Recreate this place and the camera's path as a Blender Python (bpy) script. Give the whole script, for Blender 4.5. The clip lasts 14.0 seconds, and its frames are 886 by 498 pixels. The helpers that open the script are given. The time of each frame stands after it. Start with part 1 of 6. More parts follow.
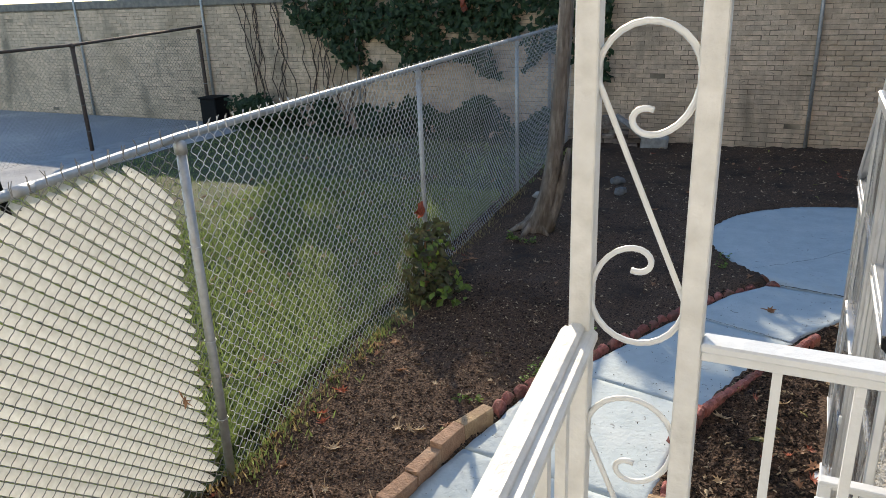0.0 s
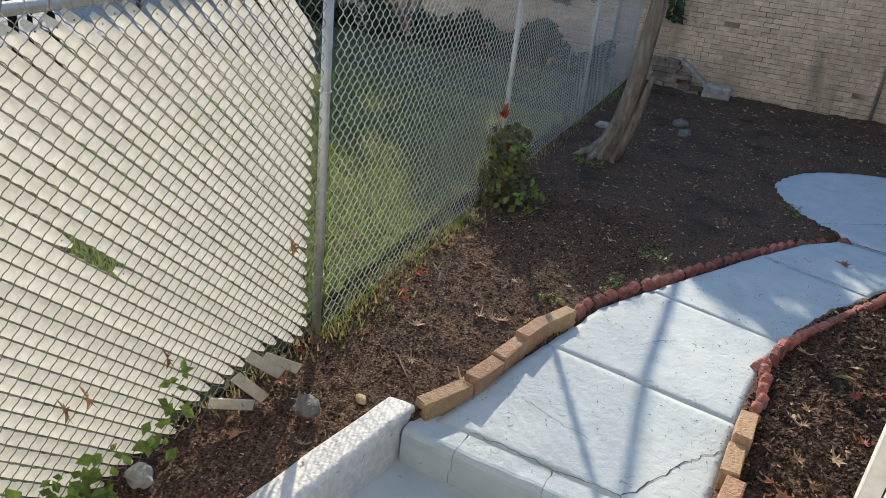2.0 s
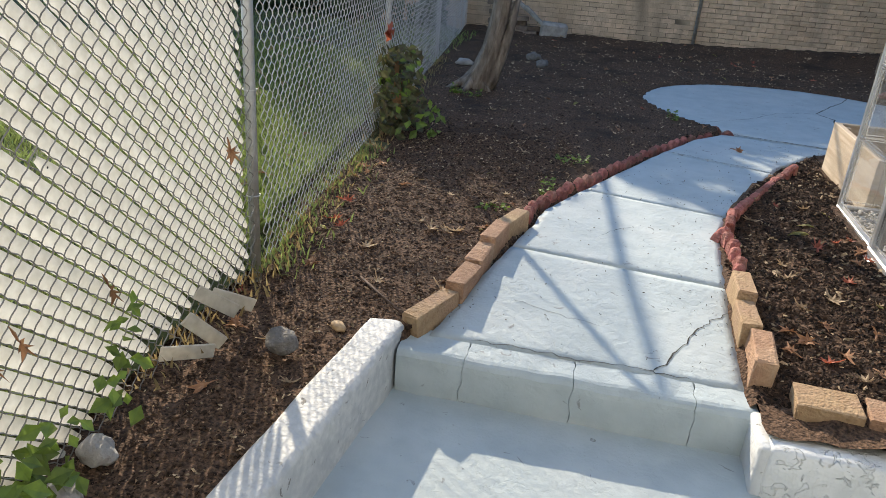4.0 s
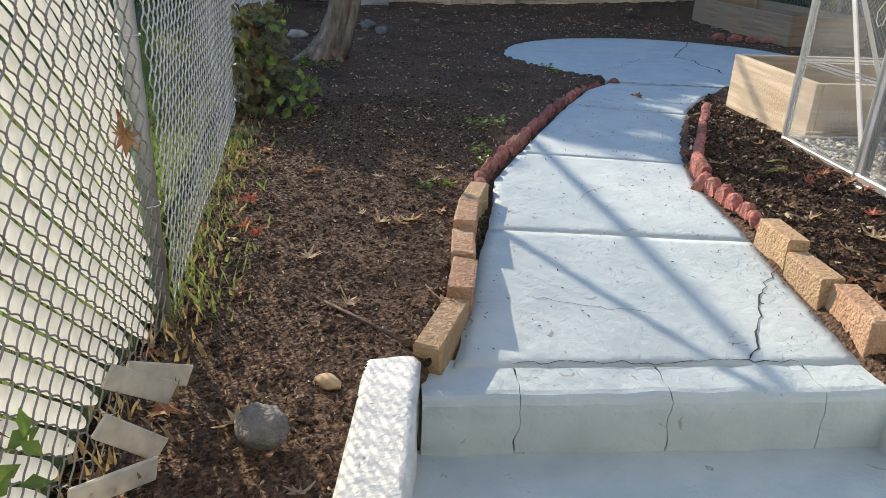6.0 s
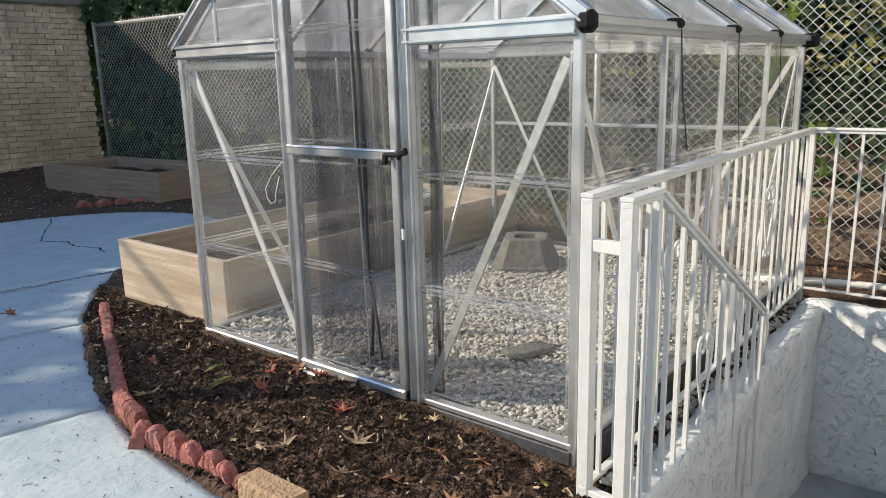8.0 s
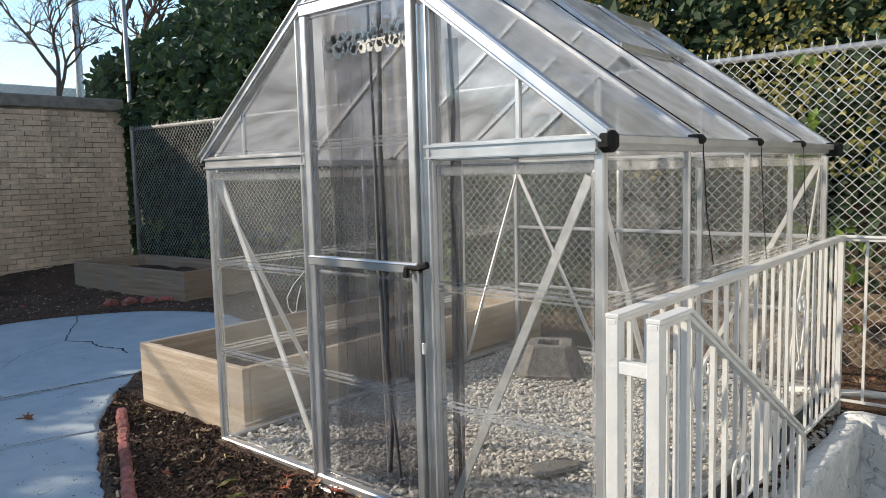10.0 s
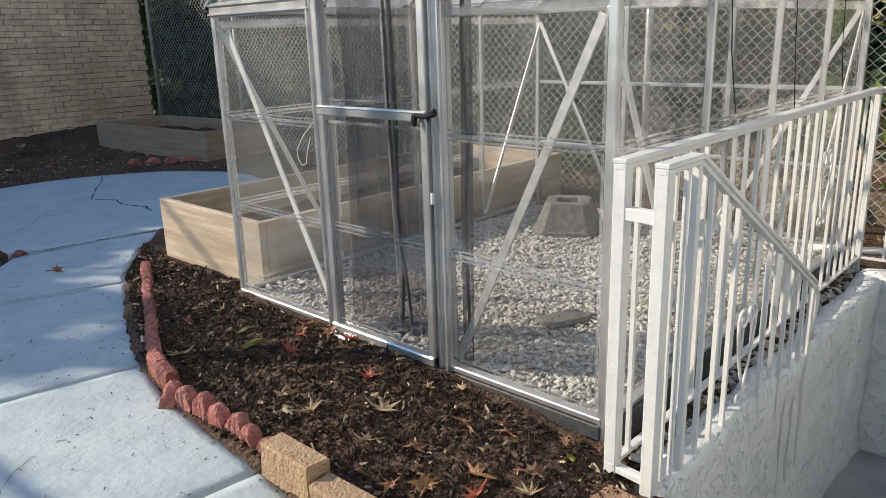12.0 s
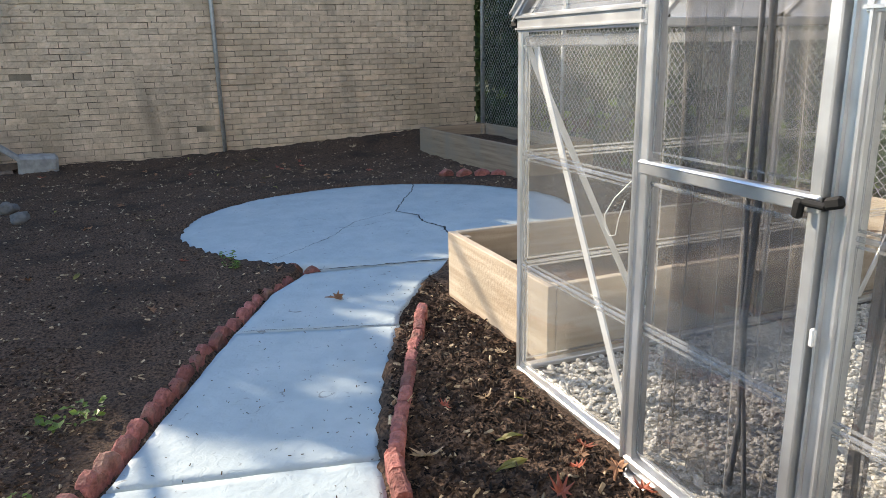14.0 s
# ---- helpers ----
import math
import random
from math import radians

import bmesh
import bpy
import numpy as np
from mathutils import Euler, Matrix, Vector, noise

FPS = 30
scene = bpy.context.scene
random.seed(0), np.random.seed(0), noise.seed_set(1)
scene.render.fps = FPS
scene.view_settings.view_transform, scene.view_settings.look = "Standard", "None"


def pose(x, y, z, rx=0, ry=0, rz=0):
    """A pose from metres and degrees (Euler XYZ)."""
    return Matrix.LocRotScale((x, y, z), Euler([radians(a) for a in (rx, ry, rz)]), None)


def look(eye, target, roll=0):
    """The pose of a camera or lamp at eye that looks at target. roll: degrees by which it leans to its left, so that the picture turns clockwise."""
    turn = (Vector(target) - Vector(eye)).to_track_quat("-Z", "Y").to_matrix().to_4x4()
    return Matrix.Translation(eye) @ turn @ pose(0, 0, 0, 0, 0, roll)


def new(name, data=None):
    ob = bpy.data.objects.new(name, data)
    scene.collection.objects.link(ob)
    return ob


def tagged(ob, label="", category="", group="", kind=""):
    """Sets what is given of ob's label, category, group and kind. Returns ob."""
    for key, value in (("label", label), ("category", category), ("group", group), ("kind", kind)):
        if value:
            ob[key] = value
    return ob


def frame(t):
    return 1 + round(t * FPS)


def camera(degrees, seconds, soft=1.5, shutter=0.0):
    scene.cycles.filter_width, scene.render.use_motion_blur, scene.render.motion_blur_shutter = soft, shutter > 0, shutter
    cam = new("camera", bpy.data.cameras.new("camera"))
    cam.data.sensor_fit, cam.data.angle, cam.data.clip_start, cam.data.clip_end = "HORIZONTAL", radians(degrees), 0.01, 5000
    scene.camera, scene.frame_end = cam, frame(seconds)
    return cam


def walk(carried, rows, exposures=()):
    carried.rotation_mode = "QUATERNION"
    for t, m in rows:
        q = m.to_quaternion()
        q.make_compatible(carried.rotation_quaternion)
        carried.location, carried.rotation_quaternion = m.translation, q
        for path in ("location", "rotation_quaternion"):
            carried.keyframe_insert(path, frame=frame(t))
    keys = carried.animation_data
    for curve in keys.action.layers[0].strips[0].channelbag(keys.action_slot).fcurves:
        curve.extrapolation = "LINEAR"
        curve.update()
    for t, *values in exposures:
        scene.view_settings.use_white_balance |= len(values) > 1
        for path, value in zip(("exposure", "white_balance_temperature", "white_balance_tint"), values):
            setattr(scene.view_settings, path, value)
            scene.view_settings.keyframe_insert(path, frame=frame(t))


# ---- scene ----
cam = camera(62.0, 14.0, soft=0.5)
PATH = [
    (0, (0.489, 0.423, 2.422), (-0.359, 2.108, 1.757), -2.2),
    (0.5, (0.325, 0.316, 2.403), (-0.467, 1.998, 1.666), -0.3),
    (1, (0.269, 0.162, 2.329), (-0.528, 1.821, 1.546), 4.7),
    (1.5, (0.137, 0.127, 2.232), (-0.63, 1.797, 1.441), 7.9),
    (2, (-0.035, 0.14, 2.098), (-0.839, 1.776, 1.274), 6.6),
    (2.5, (-0.146, 0.102, 1.87), (-0.9, 1.773, 1.069), 3.8),
    (3, (-0.32, 0.07, 1.784), (-1.012, 1.771, 0.992), 2.0),
    (3.5, (-0.513, 0.138, 1.59), (-1.096, 1.907, 0.86), 2.4),
    (3.7, (-0.578, 0.142, 1.536), (-1.07, 1.926, 0.779), 3.3),
    (5.8, (-1.452, 0.805, 1.066), (-1.305, 2.596, 0.188), 2.9),
    (6, (-1.45, 0.935, 1.076), (-1.28, 2.76, 0.276), 2.4),
    (6.5, (-1.342, 1.284, 1.144), (-0.929, 3.133, 0.502), 1.9),
    (7, (-1.249, 1.547, 1.154), (-0.294, 3.201, 0.56), 1.2),
    (7.5, (-1.223, 1.714, 1.217), (0.12, 3.103, 0.701), -0.1),
    (8, (-1.13, 1.749, 1.235), (0.382, 2.978, 0.781), -1.5),
    (8.5, (-1.076, 1.766, 1.22), (0.472, 2.968, 0.824), -2.0),
    (8.7, (-1.08, 1.771, 1.233), (0.476, 2.982, 0.896), -2.1),
    (10.8, (-1.089, 1.764, 1.301), (0.403, 3.082, 1.109), -1.3),
    (11, (-1.085, 1.761, 1.282), (0.4, 3.07, 0.996), -1.4),
    (11.5, (-1.044, 1.757, 1.237), (0.404, 3.06, 0.783), -1.6),
    (12, (-1.021, 1.744, 1.233), (0.377, 3.061, 0.678), -1.8),
    (12.5, (-0.912, 1.857, 1.202), (0.394, 3.246, 0.596), -1.9),
    (13, (-0.757, 2.144, 1.204), (0.416, 3.644, 0.593), -2.2),
    (13.5, (-0.661, 2.289, 1.244), (0.323, 3.93, 0.663), -2.0),
    (14, (-0.489, 2.429, 1.294), (0.24, 4.216, 0.767), -1.2),
]
walk(cam, [(t, look(eye, target, roll)) for t, eye, target, roll in PATH], exposures=((0, 1.14, 7900, 10.5), (1.5, 1.17, 7900, 10.5), (3, 1.27, 7900, 10.5), (5.8, 1.32, 7900, 10.5), (6.5, 1.47, 7900, 10.5), (7.5, 1.12, 7600, 10.5), (8.5, 0.97, 7600, 10.5), (11, 0.94, 7600, 10.5), (12.5, 1.07, 7600, 10.5), (14, 1.62, 7900, 10.5)))

# ---- world and sun ----
SUN_EL, SUN_AZ = radians(26.3), math.atan2(-0.533, 0.846)
world = bpy.data.worlds.new("world")
scene.world = world
world.use_nodes = True
wn = world.node_tree.nodes
sky = wn.new("ShaderNodeTexSky")
sky.sky_type, sky.sun_disc = "NISHITA", False
sky.dust_density, sky.air_density, sky.ozone_density = 0.0, 1.0, 4.0
sky.sun_elevation, sky.sun_rotation = SUN_EL, SUN_AZ
world.node_tree.links.new(sky.outputs[0], wn["Background"].inputs[0])
wn["Background"].inputs[1].default_value = 0.15
sun = new("sun", bpy.data.lights.new("sun", "SUN"))
sun.data.energy, sun.data.angle, sun.data.color = 3.0, radians(0.6), (1.0, 0.93, 0.83)
sun.matrix_world = look((-0.533 * 20, 0.846 * 20, 20 * math.tan(SUN_EL)), (0, 0, 0))


# ---- materials ----
def mat(name, c1, c2=None, scale=8.0, rough=0.8, bump=0.0, bscale=None, metal=0.0, detail=6.0, c3=None, s3=1.2, island=0.0, spec=0.5, pits=None, grain=None, streak=None, flake=0.0):
    """A procedural surface: two mixed colours over a grain, a third over wide stains, bump and a roughness that varies."""
    m = bpy.data.materials.new(name)
    m.use_nodes = True
    n, l = m.node_tree.nodes, m.node_tree.links
    b = n["Principled BSDF"]
    co = n.new("ShaderNodeTexCoord")
    c2 = c2 or tuple(min(1, 0.75 * v) for v in c1)
    geo = n.new("ShaderNodeNewGeometry")
    no = n.new("ShaderNodeTexNoise")
    no.inputs["Scale"].default_value, no.inputs["Detail"].default_value = scale, detail
    where = geo.outputs["Position"]
    if grain:
        vm = n.new("ShaderNodeVectorMath")
        vm.operation, vm.inputs[1].default_value = "MULTIPLY", grain
        l.new(where, vm.inputs[0])
        where = vm.outputs[0]
    l.new(where, no.inputs["Vector"])
    ramp = n.new("ShaderNodeValToRGB")
    ramp.color_ramp.elements[0].position, ramp.color_ramp.elements[1].position = 0.35, 0.68
    ramp.color_ramp.elements[0].color, ramp.color_ramp.elements[1].color = (*c2, 1), (*c1, 1)
    l.new(no.outputs[0], ramp.inputs[0])
    col = ramp.outputs[0]
    if c3:
        n3 = n.new("ShaderNodeTexNoise")
        n3.inputs["Scale"].default_value, n3.inputs["Detail"].default_value = s3, 5
        l.new(geo.outputs["Position"], n3.inputs["Vector"])
        r3 = n.new("ShaderNodeValToRGB")
        r3.color_ramp.elements[0].position, r3.color_ramp.elements[1].position = 0.5, 0.72
        l.new(n3.outputs[0], r3.inputs[0])
        mx = n.new("ShaderNodeMix")
        mx.data_type = "RGBA"
        l.new(r3.outputs[0], mx.inputs[0])
        l.new(col, mx.inputs[6])
        mx.inputs[7].default_value = (*c3, 1)
        col = mx.outputs[2]
    if streak:
        v5 = n.new("ShaderNodeVectorMath")
        v5.operation, v5.inputs[1].default_value = "MULTIPLY", (1.0, 1.0, 0.3)
        l.new(geo.outputs["Position"], v5.inputs[0])
        n5 = n.new("ShaderNodeTexNoise")
        n5.inputs["Scale"].default_value, n5.inputs["Detail"].default_value = 1.9, 8
        n5.inputs["Distortion"].default_value = 0.6
        l.new(v5.outputs[0], n5.inputs["Vector"])
        r5 = n.new("ShaderNodeValToRGB")
        r5.color_ramp.elements[0].position, r5.color_ramp.elements[1].position = 0.54, 0.74
        l.new(n5.outputs[0], r5.inputs[0])
        m5 = n.new("ShaderNodeMix")
        m5.data_type = "RGBA"
        l.new(r5.outputs[0], m5.inputs[0])
        l.new(col, m5.inputs[6])
        m5.inputs[7].default_value = (*streak, 1)
        col = m5.outputs[2]
    if pits:
        n4 = n.new("ShaderNodeTexNoise")
        n4.inputs["Scale"].default_value, n4.inputs["Detail"].default_value = 13.0, 13
        n4.inputs["Distortion"].default_value = 1.5
        l.new(geo.outputs["Position"], n4.inputs["Vector"])
        r4 = n.new("ShaderNodeValToRGB")
        r4.color_ramp.elements[0].position, r4.color_ramp.elements[1].position = 0.67, 0.72
        l.new(n4.outputs[0], r4.inputs[0])
        m4 = n.new("ShaderNodeMix")
        m4.data_type = "RGBA"
        l.new(r4.outputs[0], m4.inputs[0])
        l.new(col, m4.inputs[6])
        m4.inputs[7].default_value = (*pits, 1)
        col = m4.outputs[2]
    if island:
        oi = n.new("ShaderNodeObjectInfo")
        add = n.new("ShaderNodeMath")
        add.operation = "ADD"
        l.new(geo.outputs["Random Per Island"], add.inputs[0])
        l.new(oi.outputs["Random"], add.inputs[1])
        fr = n.new("ShaderNodeMath")
        fr.operation = "FRACT"
        l.new(add.outputs[0], fr.inputs[0])
        mr = n.new("ShaderNodeMapRange")
        mr.inputs["To Min"].default_value, mr.inputs["To Max"].default_value = 1 - island, 1 + island
        l.new(fr.outputs[0], mr.inputs["Value"])
        hs = n.new("ShaderNodeHueSaturation")
        l.new(mr.outputs[0], hs.inputs["Value"])
        l.new(col, hs.inputs["Color"])
        col = hs.outputs[0]
    l.new(col, b.inputs["Base Color"])
    rr = n.new("ShaderNodeMapRange")
    rr.inputs["To Min"].default_value, rr.inputs["To Max"].default_value = max(0.03, rough - 0.12), min(1, rough + 0.1)
    l.new(no.outputs[0], rr.inputs["Value"])
    l.new(rr.outputs[0], b.inputs["Roughness"])
    b.inputs["Metallic"].default_value = metal
    b.inputs["Specular IOR Level"].default_value = spec
    if bump:
        nb = n.new("ShaderNodeTexNoise")
        nb.inputs["Scale"].default_value, nb.inputs["Detail"].default_value = bscale or scale * 3, 8
        l.new(geo.outputs["Position"], nb.inputs["Vector"])
        bu = n.new("ShaderNodeBump")
        bu.inputs["Strength"].default_value, bu.inputs["Distance"].default_value = bump, 0.02
        height = nb.outputs[0]
        if flake:
            n6 = n.new("ShaderNodeTexNoise")
            n6.inputs["Scale"].default_value, n6.inputs["Detail"].default_value = 16.0, 6
            n6.inputs["Distortion"].default_value = 1.2
            l.new(geo.outputs["Position"], n6.inputs["Vector"])
            r6 = n.new("ShaderNodeMapRange")
            r6.inputs["From Min"].default_value, r6.inputs["From Max"].default_value = 0.56, 0.60
            r6.inputs["To Max"].default_value = -flake
            l.new(n6.outputs[0], r6.inputs["Value"])
            a6 = n.new("ShaderNodeMath")
            a6.operation = "ADD"
            l.new(nb.outputs[0], a6.inputs[0])
            l.new(r6.outputs[0], a6.inputs[1])
            height = a6.outputs[0]
        l.new(height, bu.inputs["Height"])
        l.new(bu.outputs[0], b.inputs["Normal"])
    return m


def leafy(name, c1, c2, trans=0.35, rough=0.5, vary=0.35):
    """Thin leaf or plastic: diffuse and gloss in front, light let through from behind, each island its own tone."""
    m = mat(name, c1, c2, 30, rough, island=vary)
    n, l = m.node_tree.nodes, m.node_tree.links
    b = n["Principled BSDF"]
    tr = n.new("ShaderNodeBsdfTranslucent")
    src = b.inputs["Base Color"].links[0].from_socket
    l.new(src, tr.inputs[0])
    mx = n.new("ShaderNodeMixShader")
    mx.inputs[0].default_value = trans
    l.new(b.outputs[0], mx.inputs[1])
    l.new(tr.outputs[0], mx.inputs[2])
    l.new(mx.outputs[0], n["Material Output"].inputs[0])
    return m


def clear(name, haze, tint=(0.96, 0.97, 0.97), gloss=0.04, ribs=0.0, hazecol=(0.8, 0.82, 0.84)):
    """Thin clear plastic sheet: seen through, a mirror gloss by angle, and a dusty haze in patches."""
    m = bpy.data.materials.new(name)
    m.use_nodes = True
    n, l = m.node_tree.nodes, m.node_tree.links
    n.remove(n["Principled BSDF"])
    geo = n.new("ShaderNodeNewGeometry")
    tp = n.new("ShaderNodeBsdfTransparent")
    tp.inputs[0].default_value = (*tint, 1)
    gl = n.new("ShaderNodeBsdfGlossy")
    gl.inputs["Roughness"].default_value = gloss
    nb = n.new("ShaderNodeTexNoise")
    nb.inputs["Scale"].default_value, nb.inputs["Detail"].default_value = 5.0, 3
    l.new(geo.outputs["Position"], nb.inputs["Vector"])
    bu = n.new("ShaderNodeBump")
    bu.inputs["Strength"].default_value, bu.inputs["Distance"].default_value = 0.10, 0.03
    l.new(nb.outputs[0], bu.inputs["Height"])
    l.new(bu.outputs[0], gl.inputs["Normal"])
    lw = n.new("ShaderNodeLayerWeight")
    lw.inputs[0].default_value = 0.5
    pw = n.new("ShaderNodeMath")
    pw.operation, pw.inputs[1].default_value = "POWER", 4.0
    l.new(lw.outputs["Facing"], pw.inputs[0])
    fr = n.new("ShaderNodeMapRange")
    fr.inputs["To Min"].default_value, fr.inputs["To Max"].default_value = 0.07, 0.65
    l.new(pw.outputs[0], fr.inputs["Value"])
    m1 = n.new("ShaderNodeMixShader")
    l.new(fr.outputs[0], m1.inputs[0])
    l.new(tp.outputs[0], m1.inputs[1])
    l.new(gl.outputs[0], m1.inputs[2])
    df, tl, hz = n.new("ShaderNodeBsdfDiffuse"), n.new("ShaderNodeBsdfTranslucent"), n.new("ShaderNodeMixShader")
    df.inputs[0].default_value = tl.inputs[0].default_value = (*hazecol, 1)
    l.new(df.outputs[0], hz.inputs[1])
    l.new(tl.outputs[0], hz.inputs[2])
    hz.inputs[0].default_value = 0.55
    nz = n.new("ShaderNodeTexNoise")
    nz.inputs["Scale"].default_value, nz.inputs["Detail"].default_value = 3.2, 7
    nz.inputs["Distortion"].default_value = 0.8
    l.new(geo.outputs["Position"], nz.inputs["Vector"])
    mr = n.new("ShaderNodeMapRange")
    mr.inputs["From Min"].default_value, mr.inputs["From Max"].default_value = 0.35, 0.75
    mr.inputs["To Min"].default_value, mr.inputs["To Max"].default_value = haze * 0.5, haze * 1.6
    l.new(nz.outputs[0], mr.inputs["Value"])
    m2 = n.new("ShaderNodeMixShader")
    l.new(mr.outputs[0], m2.inputs[0])
    l.new(m1.outputs[0], m2.inputs[1])
    l.new(hz.outputs[0], m2.inputs[2])
    l.new(m2.outputs[0], n["Material Output"].inputs[0])
    return m


M_MULCH = mat("mulch", (0.20, 0.124, 0.084), (0.03, 0.019, 0.0135), 75, 0.97, 1.0, 80, c3=(0.045, 0.031, 0.024), s3=2.0, detail=12, spec=0.2)
M_CLOD = mat("soil_clod", (0.14, 0.088, 0.06), (0.032, 0.021, 0.015), 60, 0.97, 0.6, 150, island=0.6, spec=0.15)
# Copy of mulch_chip with the flower bed's shade put into its colour.
M_BEDCHIP = mat("shaded_bark_chip", (0.068, 0.042, 0.029), (0.018, 0.012, 0.009), 40, 0.9, 0.4, 200, island=0.95, spec=0.25)
M_CHIP = mat("mulch_chip", (0.19, 0.118, 0.08), (0.045, 0.029, 0.021), 40, 0.92, 0.4, 200, island=0.9, spec=0.25)
M_TWIG = mat("dry_bits", (0.5, 0.4, 0.27), (0.25, 0.17, 0.1), 60, 0.85, island=0.5)
M_PATH = mat("painted_concrete", (0.43, 0.505, 0.53), (0.365, 0.435, 0.465), 7, 0.72, 0.3, 24, c3=(0.465, 0.525, 0.54), s3=2.3, detail=12, spec=0.3, pits=(0.24, 0.26, 0.27), flake=0.22)
M_PIT = mat("painted_render", (0.58, 0.62, 0.64), (0.47, 0.505, 0.525), 9, 0.8, 0.5, 26, c3=(0.56, 0.57, 0.57), s3=3, detail=12, pits=(0.16, 0.16, 0.15))
M_AREA = mat("areaway_render", (0.74, 0.77, 0.78), (0.60, 0.635, 0.65), 8, 0.8, 1.0, 13, c3=(0.56, 0.60, 0.62), s3=3, detail=12, pits=(0.17, 0.17, 0.16), flake=0.3)
M_CURB = mat("painted_curb", (0.62, 0.635, 0.63), (0.46, 0.49, 0.505), 26, 0.8, 0.5, 45, c3=(0.44, 0.47, 0.49), s3=6, detail=12, pits=(0.18, 0.18, 0.17))
M_DARK = mat("dark_gap", (0.05, 0.05, 0.05), (0.025, 0.025, 0.025), 30, 0.95)
M_BRICK = mat("wall_brick", (0.74, 0.56, 0.405), (0.57, 0.42, 0.295), 11, 0.9, 0.7, 40, c3=(0.47, 0.35, 0.24), s3=1.1, island=0.12, pits=(0.26, 0.20, 0.15), streak=(0.30, 0.235, 0.17))
M_MORTAR = mat("mortar", (0.50, 0.39, 0.275), (0.20, 0.155, 0.11), 3, 0.95, 0.5, 90, c3=(0.15, 0.12, 0.09), s3=1.3)
M_COPING = mat("coping_concrete", (0.28, 0.25, 0.21), (0.17, 0.155, 0.135), 9, 0.9, 0.5, 50)
M_TAN = mat("tan_brick", (0.39, 0.275, 0.165), (0.29, 0.19, 0.11), 25, 0.9, 0.7, 80, c3=(0.34, 0.22, 0.145), s3=5, island=0.2)
M_ORANGE = mat("orange_brick", (0.40, 0.245, 0.16), (0.30, 0.175, 0.11), 25, 0.9, 0.7, 80, c3=(0.42, 0.3, 0.2), s3=5, island=0.2)
M_RED = mat("red_edger", (0.46, 0.165, 0.14), (0.25, 0.085, 0.07), 34, 0.9, 0.9, 90, c3=(0.26, 0.16, 0.12), s3=7, island=0.35)
M_WHITE = mat("white_paint", (0.66, 0.675, 0.675), (0.59, 0.605, 0.605), 14, 0.42, 0.15, 60, c3=(0.60, 0.61, 0.60), s3=7)
M_OLDWHITE = mat("worn_white_paint", (0.68, 0.675, 0.645), (0.55, 0.545, 0.515), 25, 0.5, 0.3, 45, c3=(0.62, 0.62, 0.60), s3=9)
M_ALU = mat("aluminium", (0.64, 0.65, 0.66), (0.53, 0.54, 0.555), 10, 0.36, metal=0.75)
M_BRACE = mat("bright_aluminium", (0.74, 0.74, 0.74), (0.66, 0.66, 0.66), 10, 0.4, metal=0.3)
M_GALV = mat("galvanised_steel", (0.52, 0.53, 0.53), (0.40, 0.41, 0.41), 30, 0.5, 0.15, 90, metal=0.6, c3=(0.36, 0.35, 0.33), s3=9)
M_WIRE = mat("galvanised_wire", (0.58, 0.59, 0.59), (0.42, 0.43, 0.43), 30, 0.55, metal=0.15)
M_WIREDARK = mat("weathered_wire", (0.14, 0.16, 0.155), (0.09, 0.10, 0.10), 30, 0.6, metal=0.4)
M_RUST = mat("rusted_steel", (0.15, 0.10, 0.075), (0.08, 0.055, 0.045), 30, 0.85, 0.3, metal=0.2)
M_BLACK = mat("black_plastic", (0.012, 0.012, 0.013), (0.007, 0.007, 0.007), 20, 0.7, spec=0.2)
M_WOOD = mat("new_wood_board", (0.60, 0.50, 0.385), (0.40, 0.305, 0.215), 30, 0.8, 0.2, 60, c3=(0.40, 0.325, 0.24), s3=4, island=0.12, grain=(0.06, 0.06, 1.0))
M_GREYWOOD = mat("weathered_board", (0.43, 0.31, 0.215), (0.27, 0.185, 0.125), 30, 0.85, 0.2, 60, c3=(0.30, 0.25, 0.20), s3=3, island=0.15, grain=(0.06, 0.06, 1.0))
M_TIMBER = mat("old_timber", (0.24, 0.18, 0.12), (0.15, 0.11, 0.075), 10, 0.9, 0.5, 40, island=0.15)
M_BARK = mat("bark", (0.30, 0.255, 0.215), (0.13, 0.105, 0.085), 26, 0.97, 1.0, 30, c3=(0.16, 0.13, 0.11), s3=5, detail=12, spec=0.2, grain=(1.0, 1.0, 0.2))
M_GRASSBED = mat("lawn_soil", (0.075, 0.11, 0.036), (0.045, 0.052, 0.024), 14, 0.95, 0.8, 60, c3=(0.085, 0.066, 0.04), s3=1.6)
M_GRASS = leafy("grass_blade", (0.25, 0.33, 0.11), (0.17, 0.22, 0.075), 0.35, 0.6)
M_STRAW = leafy("dry_grass", (0.42, 0.34, 0.17), (0.28, 0.2, 0.09), 0.3, 0.7)
M_IVY = leafy("ivy_leaf", (0.045, 0.085, 0.03), (0.025, 0.05, 0.022), 0.25, 0.72)
M_LIME = leafy("lime_leaf", (0.20, 0.30, 0.05), (0.12, 0.19, 0.04), 0.4, 0.5)
M_YELLOW = leafy("yellow_leaf", (0.34, 0.29, 0.065), (0.15, 0.16, 0.045), 0.4, 0.5)
M_OAK = leafy("fallen_oak_leaf", (0.40, 0.215, 0.115), (0.24, 0.115, 0.06), 0.2, 0.7)
M_PALE = leafy("pale_dry_leaf", (0.52, 0.39, 0.25), (0.36, 0.25, 0.15), 0.2, 0.7)
M_REDLEAF = leafy("red_leaf", (0.48, 0.13, 0.075), (0.30, 0.085, 0.05), 0.35, 0.6)
